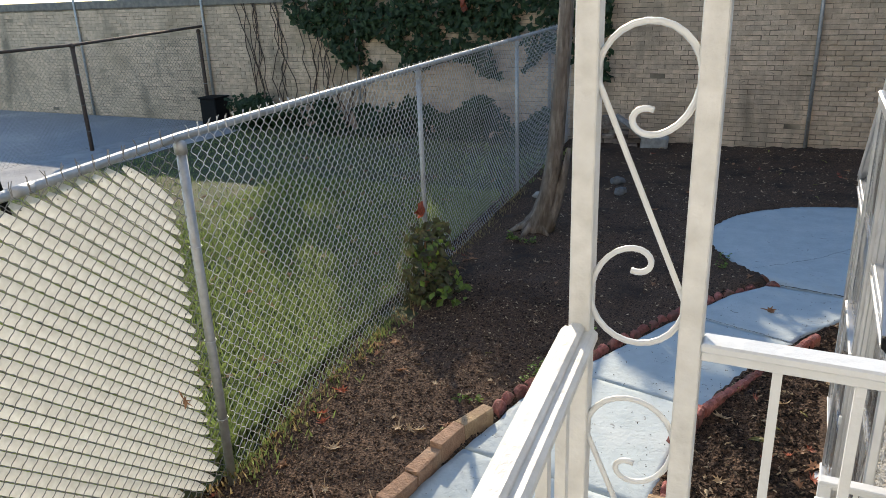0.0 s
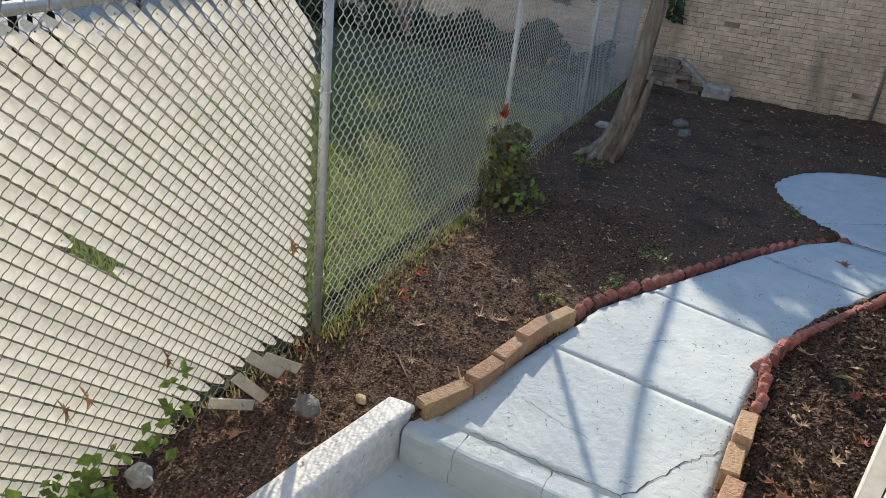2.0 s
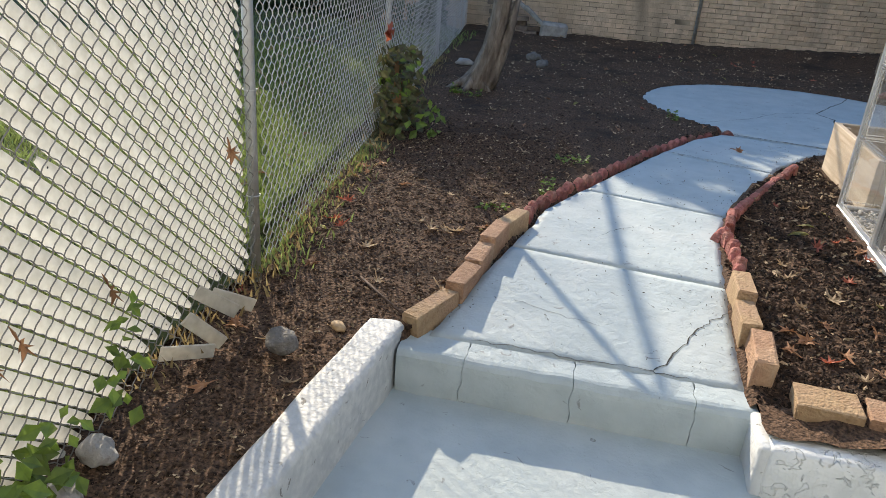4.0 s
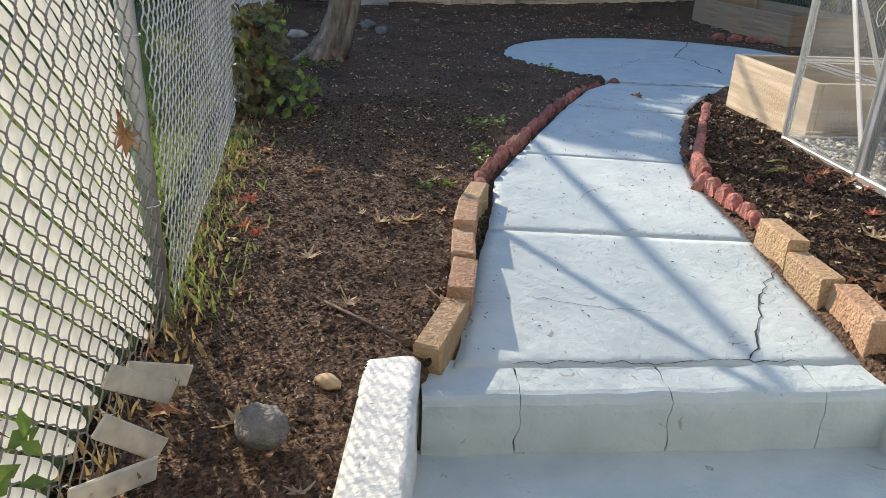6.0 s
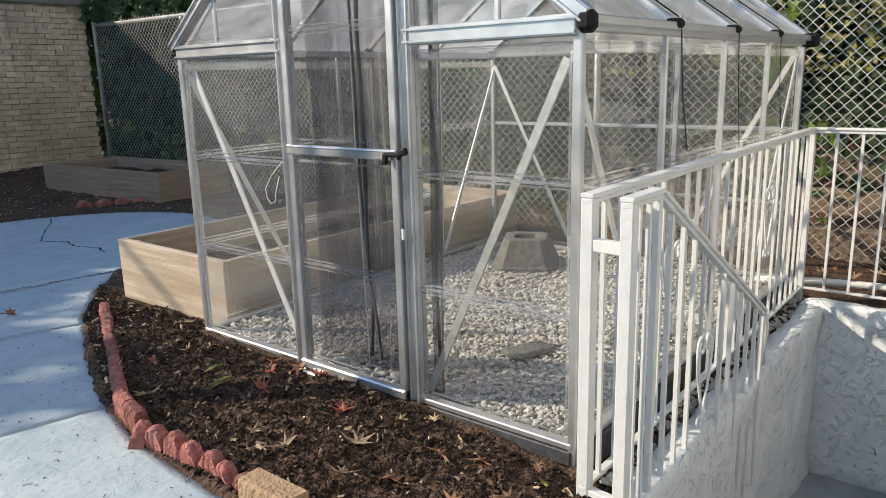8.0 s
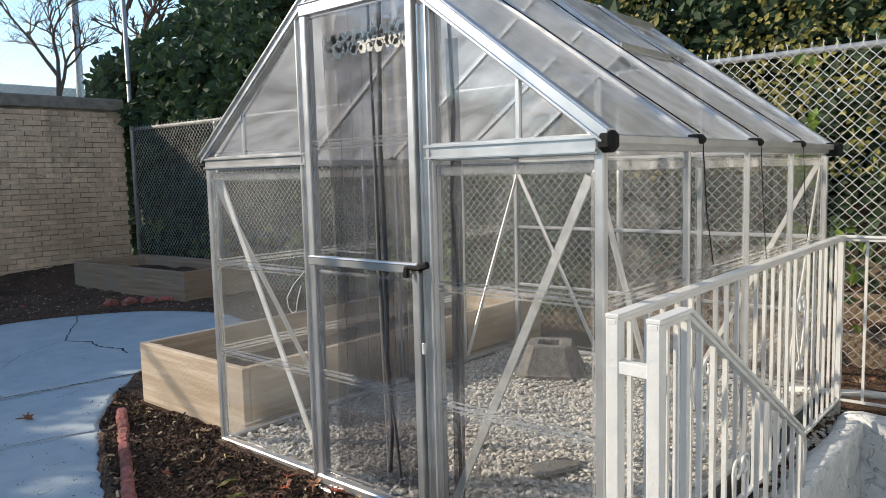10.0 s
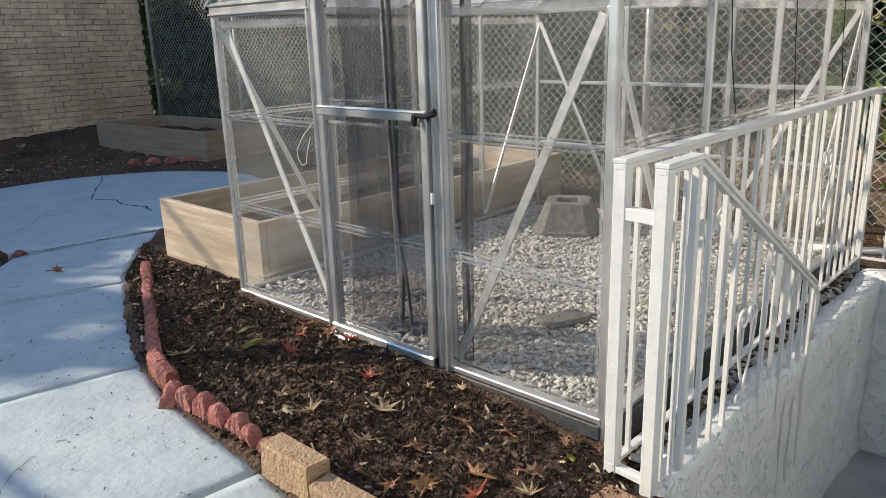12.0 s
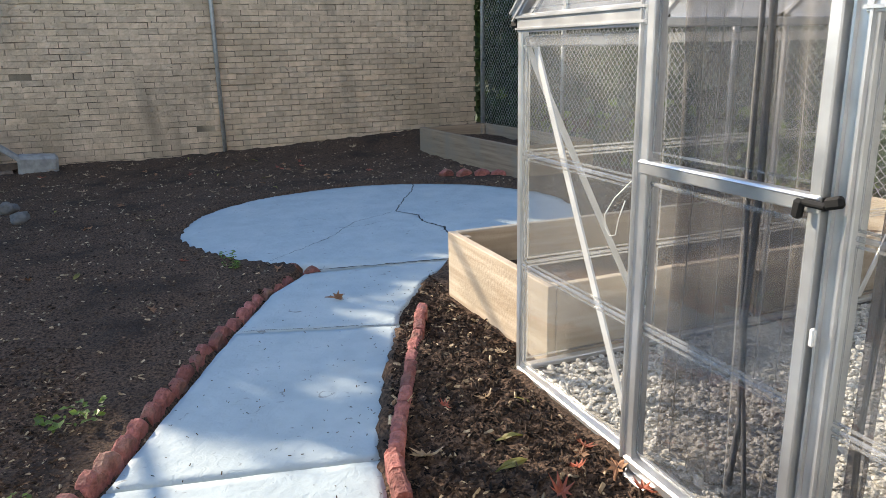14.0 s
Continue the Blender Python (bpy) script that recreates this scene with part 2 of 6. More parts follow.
M_SLAT = leafy("white_plastic_slat", (0.74, 0.72, 0.66), (0.60, 0.58, 0.52), 0.45, 0.5, 0.10)
M_SLATWIRE = mat("dull_wire", (0.26, 0.26, 0.25), (0.16, 0.16, 0.16), 30, 0.65, metal=0.2)
M_GRAVEL = mat("white_gravel", (0.56, 0.54, 0.505), (0.38, 0.365, 0.335), 30, 0.9, 0.3, island=0.25)
M_GRAVELBED = mat("gravel_bed", (0.55, 0.53, 0.49), (0.34, 0.325, 0.30), 60, 0.95, 1.0, 70)
M_BLOCK = mat("concrete_block", (0.2, 0.195, 0.185), (0.13, 0.125, 0.12), 30, 0.95, 0.6, 90)
M_STONE = mat("grey_stone", (0.42, 0.41, 0.39), (0.28, 0.27, 0.26), 16, 0.9, 0.6, 60)
M_PILE = mat("old_brick", (0.27, 0.205, 0.165), (0.16, 0.12, 0.10), 20, 0.95, 0.6, 70, c3=(0.30, 0.26, 0.22), s3=6, island=0.3)
M_SLAB = mat("grey_concrete", (0.33, 0.34, 0.35), (0.25, 0.26, 0.27), 7, 0.9, 0.3, 60, c3=(0.4, 0.4, 0.4), s3=0.9)
M_HOUSE = mat("house_wall", (0.62, 0.60, 0.57), (0.52, 0.50, 0.48), 9, 0.9, 0.4, 50)
M_PVC = mat("white_pvc", (0.74, 0.73, 0.69), (0.66, 0.65, 0.6), 20, 0.45)
M_CLOTH = clear("sheer_dark_mesh", 0.2, (0.56, 0.55, 0.57), 0.6, hazecol=(0.14, 0.13, 0.14))
M_CLEAR = clear("clear_polycarbonate", 0.055, (0.93, 0.94, 0.94))
M_TWIN = clear("twinwall_polycarbonate", 0.55, (0.82, 0.84, 0.86), 0.15)
M_DOORPANE = clear("dusty_polycarbonate", 0.06, (0.82, 0.83, 0.84))
M_STRIP = clear("clear_plastic_joint", 0.2, (0.80, 0.81, 0.82), 0.08)
M_BASE = mat("dark_steel_base", (0.085, 0.09, 0.095), (0.05, 0.052, 0.056), 30, 0.6, 0.2, 60, metal=0.3)
M_FAR = mat("far_roof", (0.62, 0.62, 0.60), (0.5, 0.5, 0.5), 2, 0.8)


# ---- mesh helpers ----
def put(name, verts, faces, material, parent=None, smooth=False, label=""):
    me = bpy.data.meshes.new(name)
    me.from_pydata([tuple(v) for v in verts], [], faces)
    me.validate()
    me.update()
    if smooth:
        me.shade_smooth()
    me.materials.append(material)
    ob = new(name, me)
    if parent:
        ob.parent = parent
        ob.matrix_parent_inverse = parent.matrix_world.inverted()
    return tagged(ob, label)


def part(name, bm, material, parent=None, label="", smooth=False):
    me = bpy.data.meshes.new(name)
    bm.to_mesh(me)
    bm.free()
    if smooth:
        me.shade_smooth()
    me.materials.append(material)
    ob = new(name, me)
    if parent:
        ob.parent = parent
        ob.matrix_parent_inverse = parent.matrix_world.inverted()
    return tagged(ob, label)


def thing(name, label, category, at=(0, 0, 0), group="", kind=""):
    ob = new(name)
    ob.empty_display_size = 0.1
    ob.matrix_world = Matrix.Translation(at)
    bpy.context.view_layer.update()
    return tagged(ob, label, category, group, kind)


def bmbox(x0, x1, y0, y1, z0, z1, bevel=0.0, bm=None, m=None):
    own = bmesh.new()
    bmesh.ops.create_cube(own, size=1)
    for v in own.verts:
        v.co = ((x0 + x1) / 2 + v.co.x * (x1 - x0), (y0 + y1) / 2 + v.co.y * (y1 - y0), (z0 + z1) / 2 + v.co.z * (z1 - z0))
    if bevel:
        bmesh.ops.bevel(own, geom=own.edges[:], offset=bevel, segments=1, affect="EDGES")
    if m is not None:
        own.transform(m)
    return own


def bar(a, b, w, d, bevel=0.0, up=(0, 0, 1)):
    """A square bar from a to b, w wide across and d deep along up."""
    a, b = Vector(a), Vector(b)
    z = (b - a).normalized()
    x = Vector(up).cross(z)
    x = x.normalized() if x.length > 1e-4 else Vector((1, 0, 0))
    y = z.cross(x)
    m = Matrix((x, y, z)).transposed().to_4x4()
    m.translation = a
    return bmbox(-w / 2, w / 2, -d / 2, d / 2, 0, (b - a).length, bevel, m=m)


def tube(pts, r, n=6, cap=True):
    """Vertices and faces of a round tube along a line; r is one radius or one for each point."""
    pts = [Vector(p) for p in pts]
    V, F = [], []
    rs = r if isinstance(r, (list, tuple)) else [r] * len(pts)
    x = None
    for i, p in enumerate(pts):
        z = (pts[min(i + 1, len(pts) - 1)] - pts[max(i - 1, 0)]).normalized()
        if x is None:
            x = z.orthogonal().normalized()
        x = (x - z * x.dot(z)).normalized()
        y = z.cross(x)
        for k in range(n):
            a = 2 * math.pi * k / n
            V.append(p + (x * math.cos(a) + y * math.sin(a)) * rs[i])
    for i in range(len(pts) - 1):
        for k in range(n):
            F.append((i * n + k, i * n + (k + 1) % n, (i + 1) * n + (k + 1) % n, (i + 1) * n + k))
    if cap:
        F.append(tuple(range(n))[::-1])
        F.append(tuple((len(pts) - 1) * n + k for k in range(n)))
    return V, F


def rod(name, pts, r, material, parent=None, n=6, label="", smooth=True):
    V, F = tube(pts, r, n)
    return put(name, V, F, material, parent, smooth, label)


class Pile:
    """Gathers many small pieces into one mesh."""

    def __init__(self):
        self.v, self.f, self.n = [], [], 0

    def add(self, v, f):
        self.v.extend(v)
        self.f.extend([tuple(i + self.n for i in q) for q in f])
        self.n += len(v)

    def done(self, name, material, parent=None, label="", smooth=False):
        return put(name, self.v, self.f, material, parent, smooth, label)


BOXF = [(0, 3, 2, 1), (4, 5, 6, 7), (0, 1, 5, 4), (1, 2, 6, 5), (2, 3, 7, 6), (3, 0, 4, 7)]


def boxv(x0, x1, y0, y1, z0, z1):
    return [(x0, y0, z0), (x1, y0, z0), (x1, y1, z0), (x0, y1, z0), (x0, y0, z1), (x1, y0, z1), (x1, y1, z1), (x0, y1, z1)]


def lerp_line(rows, y):
    """x at y on a line of (x, y) rows that go up in y."""
    if y <= rows[0][1]:
        return rows[0][0]
    for (x0, y0), (x1, y1) in zip(rows, rows[1:]):
        if y <= y1:
            return x0 + (x1 - x0) * (y - y0) / (y1 - y0)
    return rows[-1][0]

# ---- ground, path and pit ----
LEFT = [(-1.33, 2.55), (-1.24, 2.72), (-1.13, 3.2), (-1.03, 3.6), (-0.96, 3.9), (-0.92, 4.2), (-0.78, 4.52), (-0.52, 5.1), (-0.25, 5.69), (0.09, 6.36), (0.38, 6.72)]
RIGHT = [(0.01, 2.55), (0.0, 2.75), (0.0, 3.1), (0.005, 3.5), (0.02, 3.84), (0.05, 4.18), (0.13, 4.53), (0.34, 5.08), (0.62, 5.75), (0.95, 6.25), (1.33, 6.6)]
CIRCLE = (1.3, 7.97, 1.59, 1.42)


def path_z(y):
    return -0.09 * min(1, max(0, (3.6 - y) / 1.0))


def fence_x(y):
    return -2.10 if y < 2.89 else -2.08 - 0.1 * (y - 2.89)


def ground_z(x, y):
    rise = 0.05 * max(0, x - 0.3) + 0.03 * max(0, y - 10)
    z = 0.012 + rise * min(1, max(0, (y - 10.9) / 0.9)) + 0.03 * noise.noise((x * 1.1, y * 1.1, 0)) + 0.022 * noise.noise((x * 5, y * 5, 3)) + 0.017 * noise.noise((x * 13, y * 13, 7))
    z += path_z(y) * 0.8
    if 0.1 < x < 0.8 and y < 5.2:
        z += 0.05 * min(1, (x - 0.1) / 0.5)
    d = -1.0
    if 2.4 < y < 6.9:
        a, b = lerp_line(LEFT, y), lerp_line(RIGHT, y)
        d = min(x - a, b - x - 0.075)
    cx, cy, rx, ry = CIRCLE
    d = max(d, 1.4 * (1 - math.hypot((x - cx) / rx, (y - cy) / ry)) - 0.08)
    if d > -0.06:
        z = min(z, path_z(y) - 0.012 - 0.9 * (d + 0.06))
        z = max(z, -0.2)
    return z


def make_ground():
    s = 0.04
    xs = [-2.9 + s * i for i in range(int(7.2 / s) + 1)]
    ys = [-1.5 + s * i for i in range(int(13.75 / s) + 1)]
    V = [(x, y, ground_z(x, y)) for y in ys for x in xs]
    F, w = [], len(xs)
    for j in range(len(ys) - 1):
        for i in range(w - 1):
            x, y = xs[i] + s / 2, ys[j] + s / 2
            if -1.42 - 0.1 * max(0, 2.7 - y) < x < 3.12 and y < (2.62 if x < 0.04 else 2.44 if x < 0.66 else 2.62):
                continue
            F.append((j * w + i, j * w + i + 1, (j + 1) * w + i + 1, (j + 1) * w + i))
    tagged(put("ground", V, F, M_MULCH, None, True), "dark brown bark mulch soil bed beside the path", "ground", kind="structure")
    far = Pile()
    for x0, x1, y0, y1 in ((-600, -2.86, -600, 700), (4.25, 600, -600, 700), (-2.86, 4.25, 12.2, 700), (-2.86, 4.25, -600, -1.4)):
        far.add([(x0, y0, -0.08), (x1, y0, -0.08), (x1, y1, -0.08), (x0, y1, -0.08)], [(0, 1, 2, 3)])
    tagged(far.done("ground_beyond", M_GRASSBED), "grassy ground reaching out to the distance", "ground", kind="structure")


make_ground()

pavement = thing("pavement", "light blue painted concrete garden path with cracks", "path", kind="structure")


def slab(y0l, y0r, y1l, y1r, rows=None):
    """A path slab between two joints, each joint given by its y at the path's left and right edge."""
    nx = 26
    ny = max(3, int((y1l + y1r - y0l - y0r) / 2 / 0.04))
    V, F = [], []
    for j in range(ny + 1):
        q = j / ny
        yl, yr = y0l + (y1l - y0l) * q, y0r + (y1r - y0r) * q
        xl, xr = lerp_line(LEFT, yl), lerp_line(RIGHT, yr)
        for i in range(nx + 1):
            p = i / nx
            x, y = xl + (xr - xl) * p, yl + (yr - yl) * p
            e = 0.012 * noise.noise((y * 9, 4.0, 0)) if i == 0 else (0.014 + 0.045 * min(1, max(0, y - 4.4))) * noise.noise((y * 9, 9.0, 0)) if i == nx else 0
            drop = 0.003 if i in (0, nx) or j in (0, ny) else 0
            V.append((x + e, y, path_z(y) - drop + 0.004 * noise.noise((x * 3, y * 3, 1)) + 0.0016 * noise.noise((x * 17, y * 17, 2))))
    w = nx + 1
    for j in range(ny):
        for i in range(nx):
            F.append((j * w + i, j * w + i + 1, (j + 1) * w + i + 1, (j + 1) * w + i))
    ring = [i for i in range(w)] + [j * w + nx for j in range(1, ny + 1)] + [ny * w + i for i in range(nx - 1, -1, -1)] + [j * w for j in range(ny - 1, 0, -1)]
    n = len(V)
    V += [(V[i][0], V[i][1], V[i][2] - 0.14) for i in ring]
    for k in range(len(ring)):
        k2 = (k + 1) % len(ring)
        F.append((ring[k2], ring[k], n + k, n + k2))
    put("slab", V, F, M_PATH, pavement, True)


slab(2.7285, 2.7285, 3.594, 3.494)
slab(3.606, 3.506, 4.664, 4.494)
slab(4.676, 4.506, 5.85, 5.62)
slab(5.856, 5.626, 6.69, 6.55)


def round_slab():
    cx, cy, rx, ry = CIRCLE
    V, F = [(cx, cy, 0.0)], []
    R, n = 14, 96
    for r in range(1, R + 1):
        for k in range(n):
            a = 2 * math.pi * k / n
            q = r / R * (1 + 0.02 * noise.noise((math.cos(a) * 2, math.sin(a) * 2, 5)) + 0.006 * noise.noise((math.cos(a) * 14, math.sin(a) * 14, 5)))
            x, y = cx + rx * q * math.cos(a), cy + ry * q * math.sin(a)
            V.append((x, y, -0.006 * (r == R) + 0.004 * noise.noise((x * 2, y * 2, 1))))
    for k in range(n):
        F.append((0, 1 + k, 1 + (k + 1) % n))
    for r in range(R - 1):
        for k in range(n):
            a, b = 1 + r * n + k, 1 + r * n + (k + 1) % n
            F.append((a, a + n, b + n, b))
    m = len(V)
    base = 1 + (R - 1) * n
    V += [(V[base + k][0], V[base + k][1], -0.14) for k in range(n)]
    for k in range(n):
        F.append((base + k, m + k, m + (k + 1) % n, base + (k + 1) % n))
    put("round_slab", V, F, M_PATH, pavement, True)


round_slab()


def crack(pts, w=0.008):
    """A crack as a thin jagged dark groove lying in the paint."""
    P, rnd = [], random.Random(len(pts) * 7 + int(pts[0][0] * 100))
    for (x0, y0), (x1, y1) in zip(pts, pts[1:]):
        k = max(2, int(math.hypot(x1 - x0, y1 - y0) / 0.025))
        for i in range(k):
            q = i / k
            P.append((x0 + (x1 - x0) * q + rnd.uniform(-0.009, 0.009), y0 + (y1 - y0) * q + rnd.uniform(-0.009, 0.009)))
    P.append(pts[-1])
    V, F = [], []
    for i, (x, y) in enumerate(P):
        ww = w * rnd.uniform(0.3, 1.0) * (0.3 if i in (0, len(P) - 1) else 1)
        a, b = P[max(i - 1, 0)], P[min(i + 1, len(P) - 1)]
        d = Vector((b[0] - a[0], b[1] - a[1])).normalized()
        if math.hypot((x - CIRCLE[0]) / CIRCLE[2], (y - CIRCLE[1]) / CIRCLE[3]) < 1 and y > 6.6:
            z = 0.004 * noise.noise((x * 2, y * 2, 1)) + 0.0022
        else:
            z = path_z(y) + 0.004 * noise.noise((x * 3, y * 3, 1)) + 0.0016 * noise.noise((x * 17, y * 17, 2)) + 0.0022
        V += [(x - d.y * ww / 2, y + d.x * ww / 2, z), (x + d.y * ww / 2, y - d.x * ww / 2, z)]
        if i:
            F.append((2 * i - 2, 2 * i - 1, 2 * i + 1, 2 * i))
    put("crack", V, F, M_DARK, pavement)


crack([(-0.34, 2.74), (-0.27, 2.86), (-0.2, 2.98), (-0.15, 3.1), (-0.09, 3.18), (-0.01, 3.27)], 0.008)
crack([(2.0, 9.36), (1.93, 9.1), (1.80, 8.8), (1.62, 8.5), (1.40, 8.08)], 0.014)
crack([(1.40, 8.08), (1.52, 7.86), (1.47, 7.62), (1.55, 7.4), (1.50, 7.2)], 0.022)
crack([(1.40, 8.08), (1.15, 7.95), (0.98, 7.85), (0.72, 7.5), (0.5, 7.3), (0.17, 7.02)], 0.006)
crack([(0.80, 7.72), (1.02, 7.70), (1.2, 7.78)], 0.006)
crack([(0.42, 6.72), (0.75, 6.66), (1.28, 6.58)], 0.02)
crack([(-0.15, 5.86), (0.2, 5.75), (0.6, 5.62)], 0.006)
crack([(-0.95, 3.1), (-0.7, 3.02), (-0.55, 3.0)], 0.003)
crack([(-0.6, 3.9), (-0.5, 4.05), (-0.42, 4.12)], 0.003)


def step_block(x0, x1):
    """One length of the worn step at the foot of the path; neighbours meet along a jagged crack."""
    bm = bmbox(x0, x1, 2.575, 2.775, -0.32, -0.084)
    bmesh.ops.subdivide_edges(bm, edges=bm.edges[:], cuts=9, use_grid_fill=True)
    for v in bm.verts:
        c = v.co.copy()
        if -1.3 < c.x < 0.0 and (abs(c.x - x0) < 1e-4 or abs(c.x - x1) < 1e-4):
            side = -1 if abs(c.x - x0) < 1e-4 else 1
            jag = 0.016 * noise.noise((c.y * 16, c.z * 16, round(c.x, 1) * 7))
            open_crack = 0.006 * max(0, noise.noise((c.y * 9, c.z * 9, 2)))
            v.co.x += jag - side * open_crack
        worn = max(0, 1 - (c.y - 2.575) / 0.03) * max(0, 1 - (-0.084 - c.z) / 0.03)
        v.co += Vector((0, 0.014 * worn + 0.009 * noise.noise(c * 9), -0.012 * worn + 0.006 * noise.noise(c * 11 + Vector((3, 0, 0)))))
    part("step_block", bm, M_PATH, pavement)


for a, b in ((-1.335, -1.071), (-1.069, -0.641), (-0.639, -0.191), (-0.189, 0.03)):
    step_block(a, b)
crack([(-1.06, 2.735), (-0.9, 2.745), (-0.64, 2.73), (-0.45, 2.75), (-0.2, 2.735)], 0.006)


# Sunken landing, stairs and basement areaway
def solid(name, x0, x1, y0, y1, z0, z1, material, label, category, bevel=0.01, cuts=0, rough=0.0, kind="structure"):
    bm = bmbox(x0, x1, y0, y1, z0, z1, bevel)
    if cuts:
        bmesh.ops.subdivide_edges(bm, edges=[e for e in bm.edges if e.calc_length() > 0.12], cuts=cuts, use_grid_fill=True)
        for v in bm.verts:
            v.co += noise.noise_vector(v.co * 7) * rough
    return tagged(part(name, bm, material, smooth=cuts > 0), label, category, kind=kind)


LAND = -0.27
solid("floor", -1.75, 0.62, 0.72, 2.60, LAND - 0.2, LAND, M_PATH, "blue grey painted concrete landing below the path", "floor", 0.0)
solid("floor_stair_side", -1.85, -1.10, -0.6, 0.722, LAND - 0.2, LAND - 0.001, M_PATH, "blue grey painted concrete landing beside the stairs", "floor", 0.0)
bm = bmbox(-1.49, -1.335, 0.0, 2.70, -0.32, -0.02, 0.018)
bmesh.ops.subdivide_edges(bm, edges=[e for e in bm.edges if e.calc_length() > 0.1], cuts=14, use_grid_fill=True)
for v in bm.verts:
    v.co += Vector((0.010 * noise.noise(v.co * 6) - 0.11 * max(0, 2.7 - v.co.y) * 0.9, 0.012 * noise.noise(v.co * 5), 0.009 * noise.noise(v.co * 8) if v.co.z > -0.1 else 0))
tagged(part("curb", bm, M_CURB, smooth=True), "rough white painted concrete curb along the landing", "curb", kind="structure")
solid("wall_areaway_north", 0.70, 3.05, 2.55, 2.66, -1.15, -0.02, M_AREA, "rough painted concrete wall of the basement areaway", "wall", 0.015, 22, 0.022)
solid("wall_areaway_east", 3.05, 3.2, 0.9, 2.66, -1.15, 0.0, M_AREA, "rough painted concrete end wall of the areaway", "wall", 0.02, 22, 0.026)
solid("floor_areaway", 0.4, 3.1, 0.9, 2.6, -1.2, -0.98, M_SLAB, "grey concrete floor of the basement areaway", "floor", 0.0)
solid("wall_bed_edge", 0.03, 0.70, 2.36, 2.50, -0.5, -0.065, M_AREA, "rough painted concrete edge wall beside the flower bed", "wall", 0.015, 10, 0.010)
solid("wall_bed_return", 0.0, 0.07, 2.37, 2.60, -0.5, -0.075, M_PIT, "rough painted concrete return beside the step", "wall", 0.01, 4, 0.006)
steps = thing("basement_stairs", "grey painted concrete steps going down to the basement", "stairs", kind="structure")
for k in range(4):
    part("step", bmbox(0.62 + 0.25 * k, 0.88 + 0.25 * k, 1.28, 2.552 if k else 2.36, -1.1, LAND - 0.003 - 0.178 * k, 0.008), M_SLAB, steps)
solid("wall_porch", 0.24, 4.4, 1.16, 1.28, -1.15, 0.88, M_PIT, "painted rendered wall below the porch", "wall", 0.0)
solid("floor_porch", 0.20, 4.4, -0.7, 1.5, 0.88, 1.0, M_PIT, "painted concrete porch floor", "floor", 0.01)
stairs = thing("porch_stairs", "painted concrete stairs going down from the porch", "stairs", kind="structure")
for k in range(6):
    part("step", bmbox(-0.02 - 0.22 * k, 0.205 - 0.22 * k, -0.6, 0.72, -0.4, 1.0 - 0.181 * (k + 1), 0.01), M_PIT, stairs)
solid("wall_house", -6.0, 9.0, -0.95, -0.7, -1.2, 6.5, M_HOUSE, "plain brick rear wall of the house", "wall", 0.0)
solid("wall_landing_south", -1.8, -1.36, -0.7, -0.55, LAND - 0.2, -0.02, M_PIT, "painted concrete edge wall beside the stairs", "wall", 0.0)

# Greenhouse gravel, bank and neighbouring ground
tagged(put("gravel_ground", boxv(0.84, 3.2, 2.84, 4.78, -0.1, 0.055), BOXF, M_GRAVELBED), "grey gravel base inside the greenhouse", "gravel", kind="structure")


def grid_sheet(name, x0, x1, y0, y1, s, zf, material, label, category):
    nx, ny = max(1, round((x1 - x0) / s)), max(1, round((y1 - y0) / s))
    V = [(x0 + (x1 - x0) * i / nx, y0 + (y1 - y0) * j / ny, 0) for j in range(ny + 1) for i in range(nx + 1)]
    V = [(x, y, zf(x, y)) for x, y, _ in V]
    F = [(j * (nx + 1) + i, j * (nx + 1) + i + 1, (j + 1) * (nx + 1) + i + 1, (j + 1) * (nx + 1) + i) for j in range(ny) for i in range(nx)]
    return tagged(put(name, V, F, material, None, True), label, category, kind="structure")


grid_sheet("lawn", -9.2, -2.12, -3.0, 11.95, 0.18, lambda x, y: 0.03 + 0.04 * noise.noise((x, y, 2)) - 0.05 * max(0, -2.3 - 0.1 * max(0, y - 2.89) - x < 0) , M_GRASSBED, "patchy green lawn of the neighbouring yard", "lawn")
solid("pavement_neighbour", -24.0, -9.2, -3.0, 11.95, -0.2, 0.02, M_SLAB, "cracked grey concrete yard next door", "pavement", 0.0)
grid_sheet("bank", 4.35, 8.0, -3.0, 12.0, 0.25, lambda x, y: min(0.95, 0.05 + 0.75 * (x - 4.35)) + 0.05 * noise.noise((x * 2, y * 2, 2)), M_MULCH, "leaf covered earth bank behind the fence", "bank")
timber = thing("timber_retaining_wall", "old brown timber sleepers stepping up the earth bank", "retaining wall")
for k in range(3):
    for j in range(4):
        part("sleeper", bmbox(4.3 + 0.28 * k, 4.45 + 0.28 * k, -1.0 + 2.42 * j, 1.4 + 2.42 * j, -0.05 + 0.22 * k, 0.17 + 0.22 * k, 0.012), M_TIMBER, timber)


# ---- rear brick wall ----
WALL_Y, WALL_TOP = 12.02, 2.28


def rear_wall(x0, x1, name):
    core = put(name, boxv(x0, x1, WALL_Y + 0.012, WALL_Y + 0.25, -0.3, WALL_TOP), BOXF, M_MORTAR)
    return tagged(core, "long painted yellow brown brick wall with stained mortar", "wall", kind="structure")


wall = rear_wall(-24.0, 3.96, "wall_north")
cop = bmbox(-24.0, 3.98, WALL_Y - 0.03, WALL_Y + 0.28, WALL_TOP, WALL_TOP + 0.17, 0.02)
part("coping", cop, M_COPING, wall, "weathered dark concrete coping")


